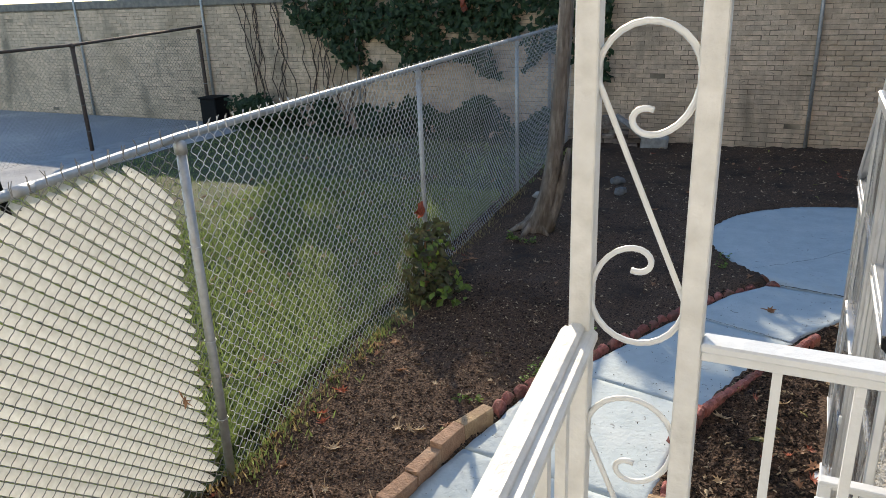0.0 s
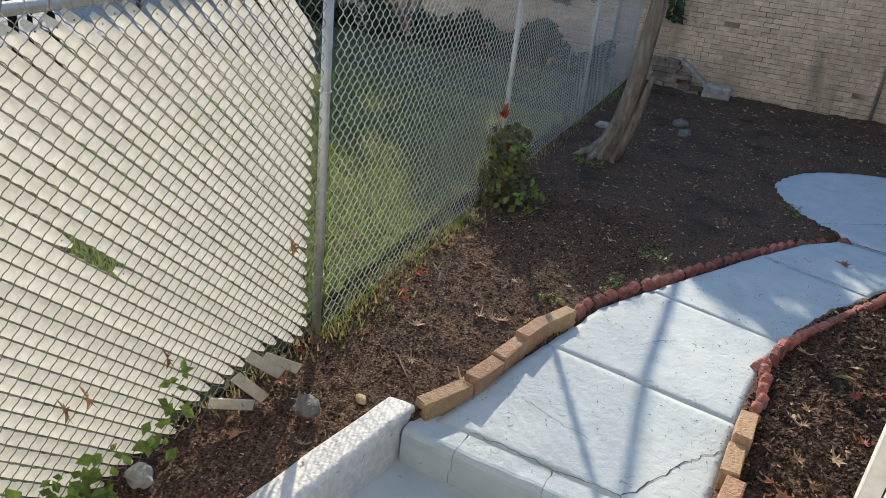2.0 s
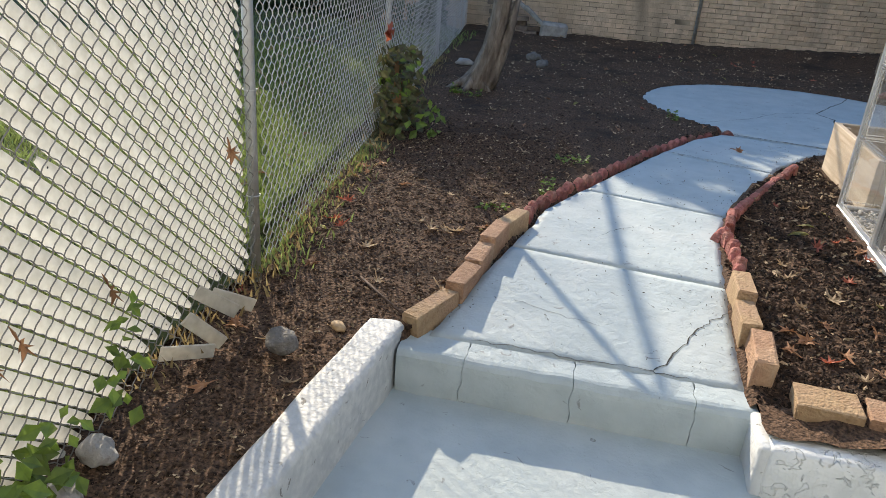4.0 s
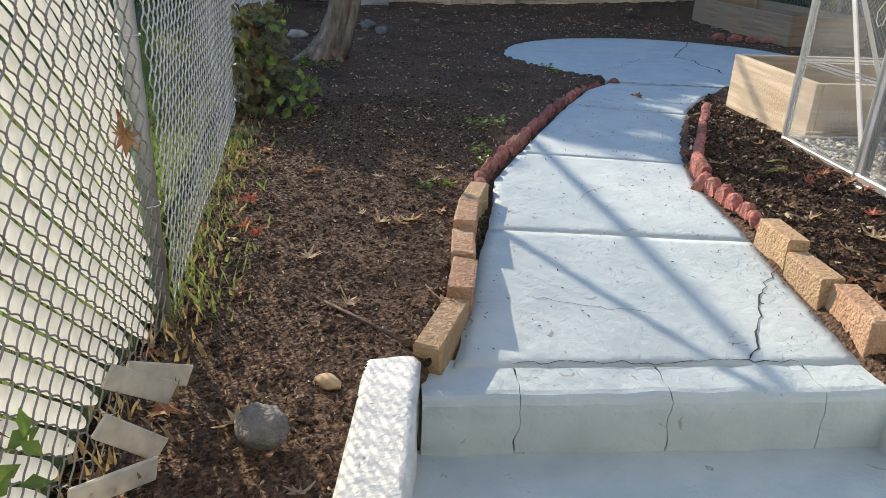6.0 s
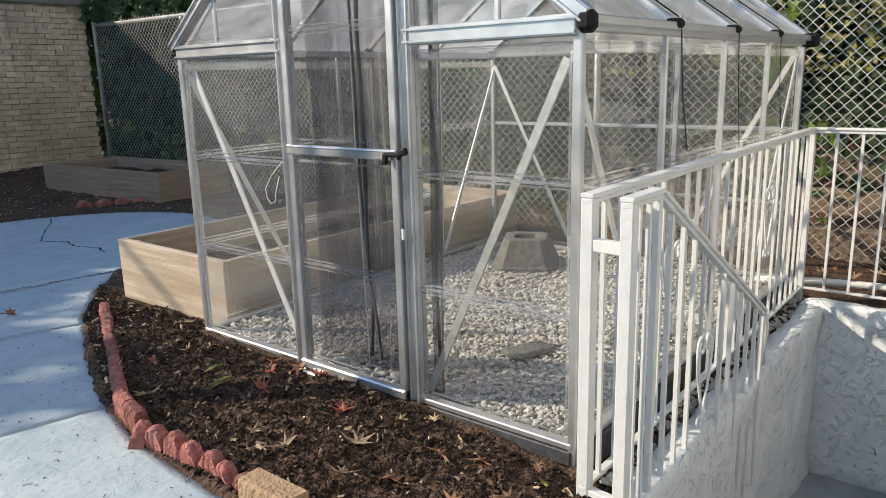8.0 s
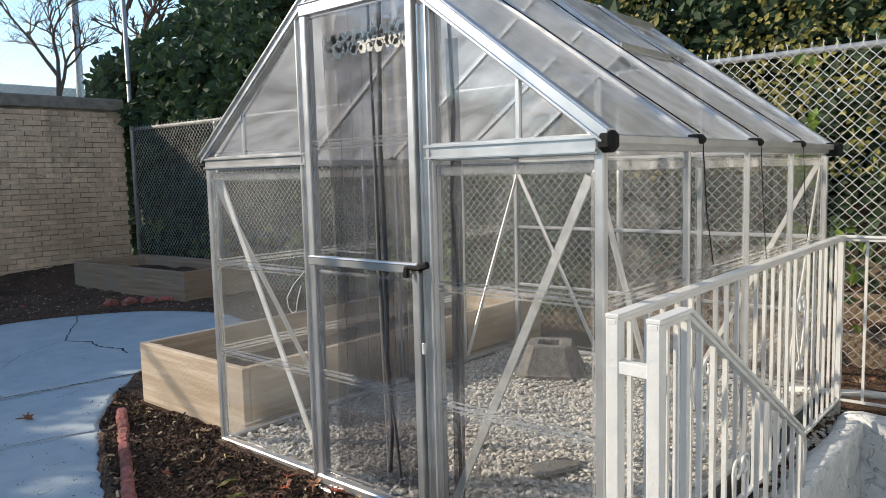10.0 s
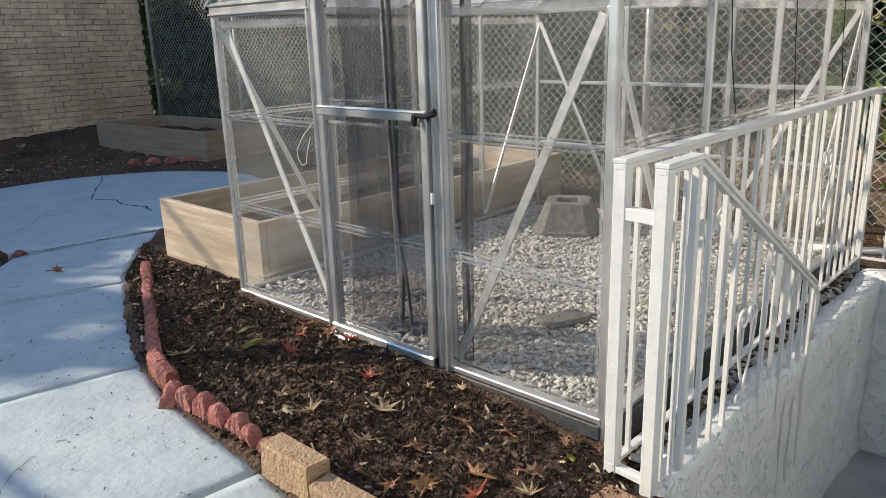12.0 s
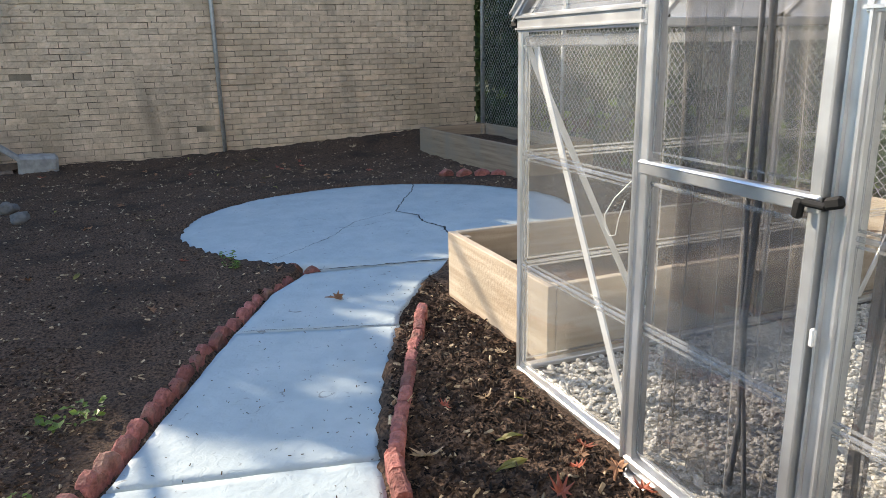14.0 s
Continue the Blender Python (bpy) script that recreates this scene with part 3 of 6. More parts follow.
# ---- chain link fences ----
def chain_mesh(pts, z0, z1, pitch=0.072, r=0.0018, spikes=True, sway=0.012):
    """The woven wires of a chain link fence along a line of (x, y, dz) points."""
    p = Pile()
    run = [0.0]
    for a, b in zip(pts, pts[1:]):
        run.append(run[-1] + math.hypot(b[0] - a[0], b[1] - a[1]))

    def at(s):
        s = min(max(s, 0), run[-1])
        for k in range(len(pts) - 1):
            if s <= run[k + 1] or k == len(pts) - 2:
                q = (s - run[k]) / (run[k + 1] - run[k])
                return [pts[k][i] + (pts[k + 1][i] - pts[k][i]) * q for i in range(3)]

    n = int(run[-1] / (pitch / 2))
    rows = int((z1 - z0) / (pitch / 2))
    (xa, ya, _), (xb, yb, _) = pts[0], pts[-1]
    nx, ny = (yb - ya) / run[-1], -(xb - xa) / run[-1]
    for i in range(n):
        line = []
        for jj in range(3 * rows + 1):
            j = jj / 3
            turn = math.cos(math.pi * (i + j))
            s = (i + 0.5 - 0.5 * turn) * pitch / 2
            x, y, dz = at(s)
            off = -0.0014 * turn + sway * noise.noise((x * 2, y * 2, j * 0.08))
            line.append((x + nx * off, y + ny * off, z0 + dz + j * pitch / 2 + 0.004 * noise.noise((x * 5, y * 5, j * 0.5))))
        if spikes:
            x, y, z = line[-1]
            line.append((x + random.uniform(-0.006, 0.006), y + random.uniform(-0.008, 0.008), z + 0.03))
            line.append((x + random.uniform(-0.012, 0.012), y + random.uniform(-0.016, 0.016), z + random.uniform(0.045, 0.06)))
        V, F = tube(line, r, 3, False)
        p.add(V, F)
    return p


def post(x, y, z0, z1, r, parent, material=M_GALV, lean=(0, 0), cap=True):
    ob = rod("post", [(x, y, z0), (x + lean[0] * 0.5, y + lean[1] * 0.5, (z0 + z1) / 2), (x + lean[0], y + lean[1], z1)], r, material, parent, 10)
    if cap:
        rod("cap", [(x + lean[0], y + lean[1], z1 - 0.05), (x + lean[0], y + lean[1], z1), (x + lean[0], y + lean[1], z1 + 0.02)], [r * 1.25, r * 1.25, r * 0.6], material, ob, 10)
    for z in (0.45, 0.9, 1.4):
        rod("tie", [(x + r * 1.25 * math.cos(a), y + r * 1.25 * math.sin(a), z0 + z) for a in [k * 0.7 for k in range(10)]], 0.0022, M_WIRE, ob, 4)
    return ob


side_fence = thing("chain_link_fence", "galvanised chain link fence with round posts and top rail", "fence", (-2.1, 2.89, 0))
P1, P2, P3, P4 = (-2.08, 2.89), (-2.37, 5.78), (-2.66, 8.8), (-2.95, 11.8)
for (x, y) in (P1, P2, P3, P4):
    post(x, y, -0.1, 1.80, 0.024 if y == 2.89 else 0.021, side_fence)
post(-2.12, 0.4, -0.1, 1.66, 0.022, side_fence)
TOPRAIL = [(-2.16, -1.2, 1.55), (-2.12, 0.4, 1.66), (-2.08, 2.89, 1.83), (-2.37, 5.78, 1.84), (-2.66, 8.8, 1.85), (-2.95, 11.9, 1.86)]
rod("top_rail", TOPRAIL, 0.021, M_GALV, side_fence, 10)
rod("rail_sleeve", [(-2.094, 2.05, 1.772), (-2.092, 2.15, 1.779)], 0.024, M_GALV, side_fence, 10)
chain_mesh([(-2.05, 2.92, 0.0), (-2.34, 5.78, 0.0), (-2.63, 8.8, 0.0), (-2.92, 11.9, 0.02)], 0.03, 1.85, r=0.0024).done("mesh", M_WIRE, side_fence)
chain_mesh([(-2.052, -1.2, -0.278), (-2.050, 2.86, 0.0)], 0.03, 1.85, r=0.0023, sway=0.004).done("mesh", M_SLATWIRE, side_fence)

east_fence = thing("chain_link_fence", "weathered tall chain link fence overgrown with vines", "fence", (4.0, 12, 0))
EX = 4.02
for y in (-1.0, 1.6, 4.4, 7.2, 9.8, 11.9):
    post(EX, y, -0.1, 2.0 if y < 11 else 3.9, 0.024 if y < 11 else 0.03, east_fence)
rod("top_rail", [(EX, -1.0, 2.0), (EX, 5.0, 2.01), (EX, 11.9, 2.03)], 0.022, M_GALV, east_fence, 10)
chain_mesh([(EX - 0.03, 11.9, 0.0), (EX - 0.03, 5.2, 0.0)], 0.03, 2.02, r=0.0022).done("mesh", M_WIRE, east_fence)
chain_mesh([(EX - 0.03, 5.2, 0.0), (EX - 0.03, -1.0, 0.0)], 0.03, 2.02, r=0.0021).done("mesh", M_WIRE, east_fence)

wall_fence = thing("chain_link_fence", "grey chain link fence standing on poles above the wall", "fence", (0, 11.97, 0))
for x in (-14.0, -10.4, -6.9, -3.3, 0.5):
    post(x, WALL_Y - 0.045, -0.1, 3.9, 0.026, wall_fence, cap=False)
rod("top_rail", [(-14.0, WALL_Y - 0.045, 3.9), (4.0, WALL_Y - 0.045, 3.9)], 0.02, M_GALV, wall_fence, 8)
chain_mesh([(0.5, WALL_Y - 0.01, 0), (3.98, WALL_Y - 0.01, 0)], 2.45, 3.9, 0.08, 0.0018).done("mesh", M_WIREDARK, wall_fence)

far_fence = thing("chain_link_fence", "old rusty chain link fence between the neighbouring yards", "fence", (-10.5, 9, 0))
for y in (11.9, 9.0, 6.1, 3.2):
    post(-10.5, y, -0.1, 1.78 + 0.05 * (y > 10), 0.035, far_fence, M_RUST)
rod("top_rail", [(-10.5, -1.0, 1.74), (-10.5, 9.0, 1.77), (-10.45, 11.95, 1.9)], 0.024, M_RUST, far_fence, 8)
chain_mesh([(-10.5, 11.9, 0), (-10.5, 5.5, 0)], 0.05, 1.76, 0.08, 0.002, False).done("mesh", M_WIREDARK, far_fence)


# ---- greenhouse ----
GX0, GX1, GY0, GY1, GZ, EAVE, RIDGE = 0.80, 3.23, 2.80, 4.80, 0.055, 1.37, 2.13
GYM = (GY0 + GY1) / 2
greenhouse = thing("greenhouse", "small aluminium greenhouse with clear plastic panes and white gravel floor", "greenhouse", (2.0, 3.8, 0.05))


def gbar(name, a, b, w=0.035, d=0.035, label="", material=None):
    return part(name, bar(a, b, w, d, 0.004), material or M_ALU, greenhouse, label)


def brace(a, b, w=0.028, material=None):
    up = (1, 0, 0) if abs(a[0] - b[0]) < 0.01 else (0, 1, 0)
    return part("brace", bar(a, b, w, 0.008, 0.001, up), material or M_BRACE, greenhouse)


def channel(name, a, b, w=0.045, d=0.03, up=(1, 0, 0)):
    """An aluminium profile with two raised lips."""
    ob = part(name, bar(a, b, w, d, 0.003, up), M_ALU, greenhouse)
    u = Vector(up).cross((Vector(b) - Vector(a)).normalized()).normalized()
    for k in (-1, 1):
        o = u * (w * 0.32 * k) - Vector(up) * (d * 0.55)
        part("lip", bar(Vector(a) + o, Vector(b) + o, w * 0.12, d * 0.35, 0, up), M_ALU, ob)
    return ob


def roof_z(y):
    return EAVE + (RIDGE - EAVE) * (1 - abs(y - GYM) / (GYM - GY0))


def pane(x0, y0, z0, x1, y1, z1, x2, y2, z2, x3, y3, z3, material=None, wave=0.004, name="pane"):
    """A thin, faintly wavy plastic sheet between four corners."""
    n = 8
    a, b, c, d = Vector((x0, y0, z0)), Vector((x1, y1, z1)), Vector((x2, y2, z2)), Vector((x3, y3, z3))
    nor = (b - a).cross(d - a).normalized()
    V, F = [], []
    for j in range(n + 1):
        for i in range(n + 1):
            p, q = i / n, j / n
            v = (a * (1 - p) + b * p) * (1 - q) + (d * (1 - p) + c * p) * q
            V.append(v + nor * wave * noise.noise(v * 5))
    for j in range(n):
        for i in range(n):
            k = j * (n + 1) + i
            F.append((k, k + 1, k + n + 2, k + n + 1))
    ob = put(name, V, F, material or M_CLEAR, greenhouse, True)
    ob.visible_shadow = False
    if name == "pane":
        # moulded clear ribs round the sheet
        rib = Pile()
        u, v = (b - a).normalized(), (d - a).normalized()
        corners = [p + (u * sx + v * sy) * 0.016 - nor * 0.004 for p, sx, sy in ((a, 1, 1), (b, -1, 1), (c, -1, -1), (d, 1, -1))]
        for p, q in zip(corners, corners[1:] + corners[:1]):
            if (q - p).length > 0.03:
                rib.add(*tube([p, q], 0.004, 4))
        edge = rib.done("pane_rib", M_STRIP, ob)
        edge.visible_shadow = False
    return ob


JL, JR = 4.085, 3.445
# base and corner posts
for a, b in (((GX0, GY0, 0.03), (GX0, GY1, 0.03)), ((GX1, GY0, 0.03), (GX1, GY1, 0.03))):
    gbar("base_rail", a, b, 0.045, 0.05, "dark grey steel base rail", M_BASE)
    gbar("sill", (a[0], a[1], 0.07), (b[0], b[1], 0.07), 0.04, 0.022)
for y in (GY0, GY1):
    gbar("base_rail", (GX0, y, 0.01), (GX1, y, 0.01), 0.06, 0.10, "dark grey steel base rail", M_BASE)
    gbar("sill", (GX0, y, 0.072), (GX1, y, 0.072), 0.04, 0.022)
    gbar("eave_gutter", (GX0 - 0.02, y, EAVE), (GX1 + 0.02, y, EAVE), 0.05, 0.034)
    gbar("eave_lip", (GX0 - 0.02, y + (0.045 if y > 4 else -0.045), EAVE + 0.012), (GX1 + 0.02, y + (0.045 if y > 4 else -0.045), EAVE + 0.016), 0.010, 0.028)
    for x in (GX0, GX1):
        gbar("corner_post", (x, y, 0.0), (x, y, EAVE), 0.03, 0.03)
XS = [GX0 + (GX1 - GX0) * k / 4 for k in range(5)]
for k, x in enumerate(XS):
    for y, s in ((GY0, -1), (GY1, 1)):
        if 0 < k < 4:
            gbar("stud", (x, y, 0.05), (x, y, EAVE), 0.015, 0.024)
        rb = gbar("rafter", (x, y + s * 0.03, EAVE + 0.02), (x, GYM, RIDGE + 0.02), 0.024 if 0 < k < 4 else 0.035, 0.03)
        if 0 < k:
            part("clip", bmbox(x - 0.03, x + 0.03, y + s * 0.03 - 0.03, y + s * 0.03 + 0.03, EAVE + 0.005, EAVE + 0.04, 0.012), M_BLACK, greenhouse, "black plastic clip")
gbar("ridge", (GX0 - 0.02, GYM, RIDGE + 0.02), (GX1 + 0.02, GYM, RIDGE + 0.02), 0.06, 0.045)
part("corner_cap", bmbox(GX0 - 0.035, GX0 + 0.02, GY0 - 0.055, GY0 + 0.0, EAVE - 0.025, EAVE + 0.04, 0.016), M_BLACK, greenhouse, "black plastic gutter end cap")
part("corner_cap", bmbox(GX0 - 0.03, GX0 + 0.03, GY1 - 0.01, GY1 + 0.05, EAVE - 0.02, EAVE + 0.03, 0.012), M_BLACK, greenhouse, "black plastic gutter end cap")
part("corner_cap", bmbox(GX1 - 0.03, GX1 + 0.04, GY0 - 0.08, GY0, EAVE - 0.03, EAVE + 0.04, 0.012), M_BLACK, greenhouse, "black plastic gutter end cap")
# side walls: rails, panes, braces
for y in (GY0, GY1):
    for z in (0.50, 0.91):
        gbar("glazing_bar", (GX0, y, z), (GX1, y, z), 0.006, 0.013, "clear plastic joint strip", M_STRIP).visible_shadow = False
    gbar("glazing_bar", (GX0, y, 1.31), (GX1, y, 1.31), 0.008, 0.03, "clear plastic joint strip", M_STRIP).visible_shadow = False
    for k in range(4):
        for z0, z1 in ((0.09, 0.50), (0.50, 0.91), (0.91, 1.345)):
            pane(XS[k] + 0.01, y, z0, XS[k + 1] - 0.01, y, z0, XS[k + 1] - 0.01, y, z1, XS[k] + 0.01, y, z1)
    s = 0.02 if y == GY0 else -0.02
    brace((XS[4], y + s, 1.30), (XS[3], y + s, 0.1), 0.026)
    brace((XS[0], y + s, 1.30), (XS[1], y + s, 0.1), 0.024)
# front gable
for y in (JL, JR):
    channel("door_jamb", (GX0, y, 0.03), (GX0, y, roof_z(y)), 0.055, 0.045, (1, 0, 0))
for y0, y1 in ((JL, GY1), (GY0, JR)):
    channel("gable_beam", (GX0 - 0.01, y0, EAVE), (GX0 - 0.01, y1, EAVE), 0.06, 0.035, (1, 0, 0))
    gbar("glazing_bar", (GX0, y0, 1.305), (GX0, y1, 1.305), 0.012, 0.03, "clear plastic joint strip", M_STRIP).visible_shadow = False
    for z in (0.50, 0.915):
        gbar("glazing_bar", (GX0 - 0.006, y0, z), (GX0 - 0.006, y1, z), 0.008, 0.013, "clear plastic joint strip", M_STRIP).visible_shadow = False
    for z0, z1 in ((0.09, 0.50), (0.50, 0.915), (0.915, 1.34)):
        pane(GX0, y0 + 0.01, z0, GX0, y1 - 0.01, z0, GX0, y1 - 0.01, z1, GX0, y0 + 0.01, z1)
brace((GX0 + 0.025, GY1 - 0.04, 1.30), (GX0 + 0.025, JL + 0.04, 0.1), 0.03)
# Same brace metal as the rest; the greyer material stands in for its shade.
brace((GX0 + 0.025, GY0 + 0.05, 1.28), (GX0 + 0.025, JR - 0.03, 0.1), 0.03, M_GALV)
for s, y in ((-1, GY0), (1, GY1)):
    channel("gable_rafter", (GX0 - 0.012, y + s * 0.03, EAVE + 0.02), (GX0 - 0.012, GYM, RIDGE + 0.03), 0.05, 0.035, (1, 0, 0))
    gbar("gable_mullion", (GX0, GYM + s * 0.72, EAVE), (GX0, GYM + s * 0.72, roof_z(GYM + s * 0.72)), 0.016, 0.02)
    gbar("gable_mullion", (GX1, GYM + s * 0.36, EAVE), (GX1, GYM + s * 0.36, roof_z(GYM + s * 0.36)), 0.016, 0.02)
for y0, y1 in ((GY0, JR), (JL, GY1)):
    pane(GX0, y0 + 0.01, EAVE + 0.03, GX0, y1 - 0.01, EAVE + 0.03, GX0, y1 - 0.01, roof_z(y1) - 0.005, GX0, y0 + 0.01, roof_z(y0) - 0.005, M_DOORPANE)
# back gable
for y in (GYM - 0.33, GYM + 0.33):
    gbar("back_stud", (GX1, y, 0.05), (GX1, y, roof_z(y)), 0.03, 0.03)
for z in (0.50, 0.91, EAVE):
    gbar("glazing_bar", (GX1, GY0, z), (GX1, GY1, z), 0.014, 0.022)
brace((GX1 - 0.02, GY0 + 0.03, 1.30), (GX1 - 0.02, GYM - 0.35, 0.1), 0.026)
brace((GX1 - 0.02, GY1 - 0.03, 1.30), (GX1 - 0.02, GYM + 0.35, 0.1), 0.026)
for y0, y1 in ((GY0, GYM - 0.33), (GYM - 0.33, GYM + 0.33), (GYM + 0.33, GY1)):
    pane(GX1, y0 + 0.01, 0.09, GX1, y1 - 0.01, 0.09, GX1, y1 - 0.01, EAVE, GX1, y0 + 0.01, EAVE)
    pane(GX1, y0 + 0.01, EAVE, GX1, y1 - 0.01, EAVE, GX1, y1 - 0.01, roof_z(y1 - 0.01) if y1 != GY1 else EAVE + 0.01, GX1, y0 + 0.01, roof_z(y0 + 0.01) if y0 != GY0 else EAVE + 0.01, M_TWIN)
# roof panes and an open vent
for k in range(4):
    for s, y in ((-1, GY0), (1, GY1)):
        x0, x1 = XS[k] + 0.008, XS[k + 1] - 0.008
        pane(x0, y + s * 0.03, EAVE + 0.02, x1, y + s * 0.03, EAVE + 0.02, x1, GYM, RIDGE + 0.015, x0, GYM, RIDGE + 0.015, M_TWIN, 0.002, "roof_pane")
vent = part("roof_vent", bar((XS[2] + 0.01, GYM - 0.42, roof_z(GYM - 0.42) + 0.045), (XS[3] - 0.01, GYM - 0.42, roof_z(GYM - 0.42) + 0.045), 0.03, 0.03, 0.003), M_ALU, greenhouse)
for x in (XS[2] + 0.015, XS[3] - 0.015):
    part("vent_side", bar((x, GYM - 0.42, roof_z(GYM - 0.42) + 0.045), (x, GYM, RIDGE + 0.05), 0.02, 0.03, 0.003), M_ALU, vent)
vp = put("vent_pane", [(XS[2] + 0.02, GYM - 0.42, roof_z(GYM - 0.42) + 0.055), (XS[3] - 0.02, GYM - 0.42, roof_z(GYM - 0.42) + 0.055), (XS[3] - 0.02, GYM, RIDGE + 0.06), (XS[2] + 0.02, GYM, RIDGE + 0.06)], [(0, 1, 2, 3)], M_TWIN, vent)
vp.visible_shadow = False
# door
DX = GX0 - 0.03
door = part("door", bar((DX, JL - 0.045, 0.07), (DX, JL - 0.045, 1.95), 0.035, 0.03, 0.003), M_ALU, greenhouse, "aluminium framed door with dusty clear panes")


def dbar(name, a, b, w, d, material=M_ALU, label=""):
    return part(name, bar(a, b, w, d, 0.003), material, door, label)


dbar("stile", (DX, JR + 0.045, 0.07), (DX, JR + 0.045, 1.95), 0.035, 0.03)
for z, w in ((0.085, 0.036), (0.975, 0.036), (1.93, 0.05)):
    dbar("rail", (DX - 0.008, JL - 0.03, z), (DX - 0.008, JR + 0.03, z), 0.03, w)
    dbar("rail_lip", (DX - 0.024, JL - 0.03, z + w * 0.36), (DX - 0.024, JR + 0.03, z + w * 0.36), 0.006, 0.006)
for z in (0.52, 0.93, 1.42):
    dbar("glazing_bar", (DX, JL - 0.05, z), (DX, JR + 0.05, z), 0.010, 0.012, M_STRIP, "clear plastic joint strip").visible_shadow = False
dbar("threshold", (DX - 0.02, JL + 0.02, 0.045), (DX - 0.02, JR - 0.02, 0.045), 0.05, 0.03)
hd = part("handle", bmbox(DX - 0.045, DX - 0.024, JR - 0.005, JR + 0.062, 0.972, 0.986, 0.005), M_BLACK, door, "black plastic latch handle")
for a, b, w in (((DX - 0.04, JR + 0.06, 0.985), (DX - 0.04, JR + 0.066, 0.945), 0.018), ((DX - 0.04, JR - 0.04, 0.997), (DX - 0.04, JR + 0.0, 0.985), 0.018)):
    part("handle", bar(a, b, w, 0.025, 0.006), M_BLACK, door, "black plastic latch handle")
dbar("lock_plate", (DX - 0.02, JR + 0.01, 0.68), (DX - 0.02, JR + 0.01, 0.72), 0.012, 0.012, M_WHITE)
for z0, z1 in ((0.11, 0.52), (0.52, 0.95), (1.0, 1.42), (1.42, 1.91)):
    pn = pane(DX, JR + 0.05, z0, DX, JL - 0.05, z0, DX, JL - 0.05, z1, DX, JR + 0.05, z1, M_DOORPANE)

# dark sheer curtain inside the door, parted, its seams hanging as dark lines
curtain = thing("curtain", "dark sheer mesh curtain with lace top hanging inside the door", "curtain", (0.88, 3.76, 2.0))


def drape(y0, y1, z0, z1, folds, x=0.88):
    V, F, n = [], [], 40
    for j in range(13):
        q = j / 12
        for i in range(n + 1):
            p = i / n
            y = y0 + (y1 - y0) * p
            V.append((x + 0.014 * math.sin(p * folds * 6.28 + 0.4 * math.sin(q * 3)) * (0.5 + 0.5 * (1 - q)), y + 0.012 * math.sin(q * 5 + p * 9), z0 + (z1 - z0) * q))
    for j in range(12):
        for i in range(n):
            k = j * (n + 1) + i
            F.append((k, k + 1, k + n + 2, k + n + 1))
    put("cloth", V, F, M_CLOTH, curtain, True)


drape(3.465, 4.065, 0.10, 1.93, 9)
drape(3.375, 3.41, 0.08, 1.75, 1, 0.86)
SEAM = mat("curtain_seam", (0.07, 0.07, 0.08), (0.04, 0.04, 0.045), 40, 0.9)
for pts, w in (([(0.87, 3.74, 1.93), (0.872, 3.76, 1.4), (0.868, 3.745, 0.95), (0.866, 3.755, 0.6), (0.868, 3.74, 0.35), (0.87, 3.765, 0.10)], 0.009),
               ([(0.87, 3.80, 1.93), (0.872, 3.79, 1.4), (0.868, 3.78, 0.95), (0.866, 3.765, 0.62), (0.868, 3.72, 0.3), (0.87, 3.70, 0.10)], 0.006),
               ([(0.86, 3.40, 1.8), (0.862, 3.39, 1.5), (0.858, 3.405, 1.2), (0.86, 3.385, 0.9), (0.858, 3.40, 0.5), (0.86, 3.39, 0.1)], 0.007)):
    line = []
    for (a, b) in zip(pts, pts[1:]):
        for k in range(6):
            line.append(Vector(a).lerp(Vector(b), k / 6))
    rod("seam", line, w, SEAM, curtain, 5)
lace = Pile()
for i in range(60):
    y = 3.48 + 0.56 * i / 60
    r = 0.018 + 0.008 * math.sin(i * 2.1)
    V = [(0.862, y + r * math.cos(a), 1.80 + 0.03 * math.sin(i * 1.3) + r * math.sin(a)) for a in [k * 1.0472 for k in range(6)]]
    lace.add(V, [(0, 1, 2, 3, 4, 5)])
lace.done("lace", M_PVC, curtain, "pale lace border")
wire = thing("loose_wire", "thin loose wire hanging at the greenhouse pane", "wire", (0.78, 4.2, 0.9))
rod("strand", [(0.785, 4.13, 0.92), (0.78, 4.2, 0.86), (0.782, 4.25, 0.80), (0.78, 4.24, 0.76), (0.782, 4.22, 0.74), (0.78, 4.19, 0.75), (0.782, 4.18, 0.8), (0.78, 4.15, 0.86)], 0.0018, M_PVC, wire, 5)
for k, x in enumerate(XS[1:4]):
    c = thing("roof_cord", "thin dark cord tied over the greenhouse roof", "cord", (x, GY0, EAVE), group="cords over the roof")
    rod("strand", [(x + 0.01, GY0 - 0.04, EAVE + 0.045), (x - 0.03, 3.2, roof_z(3.2) + 0.06), (x - 0.08, 3.5, roof_z(3.5) + 0.055), (x - 0.1, GYM, RIDGE + 0.06)], 0.003, M_BLACK, c, 4)
    rod("strand", [(x + 0.01, GY0 - 0.05, EAVE + 0.03), (x + 0.05, GY0 - 0.05, 1.15), (x + 0.12, GY0 - 0.05, 0.95 - 0.1 * (k == 1))], 0.002, M_BLACK, c, 4)

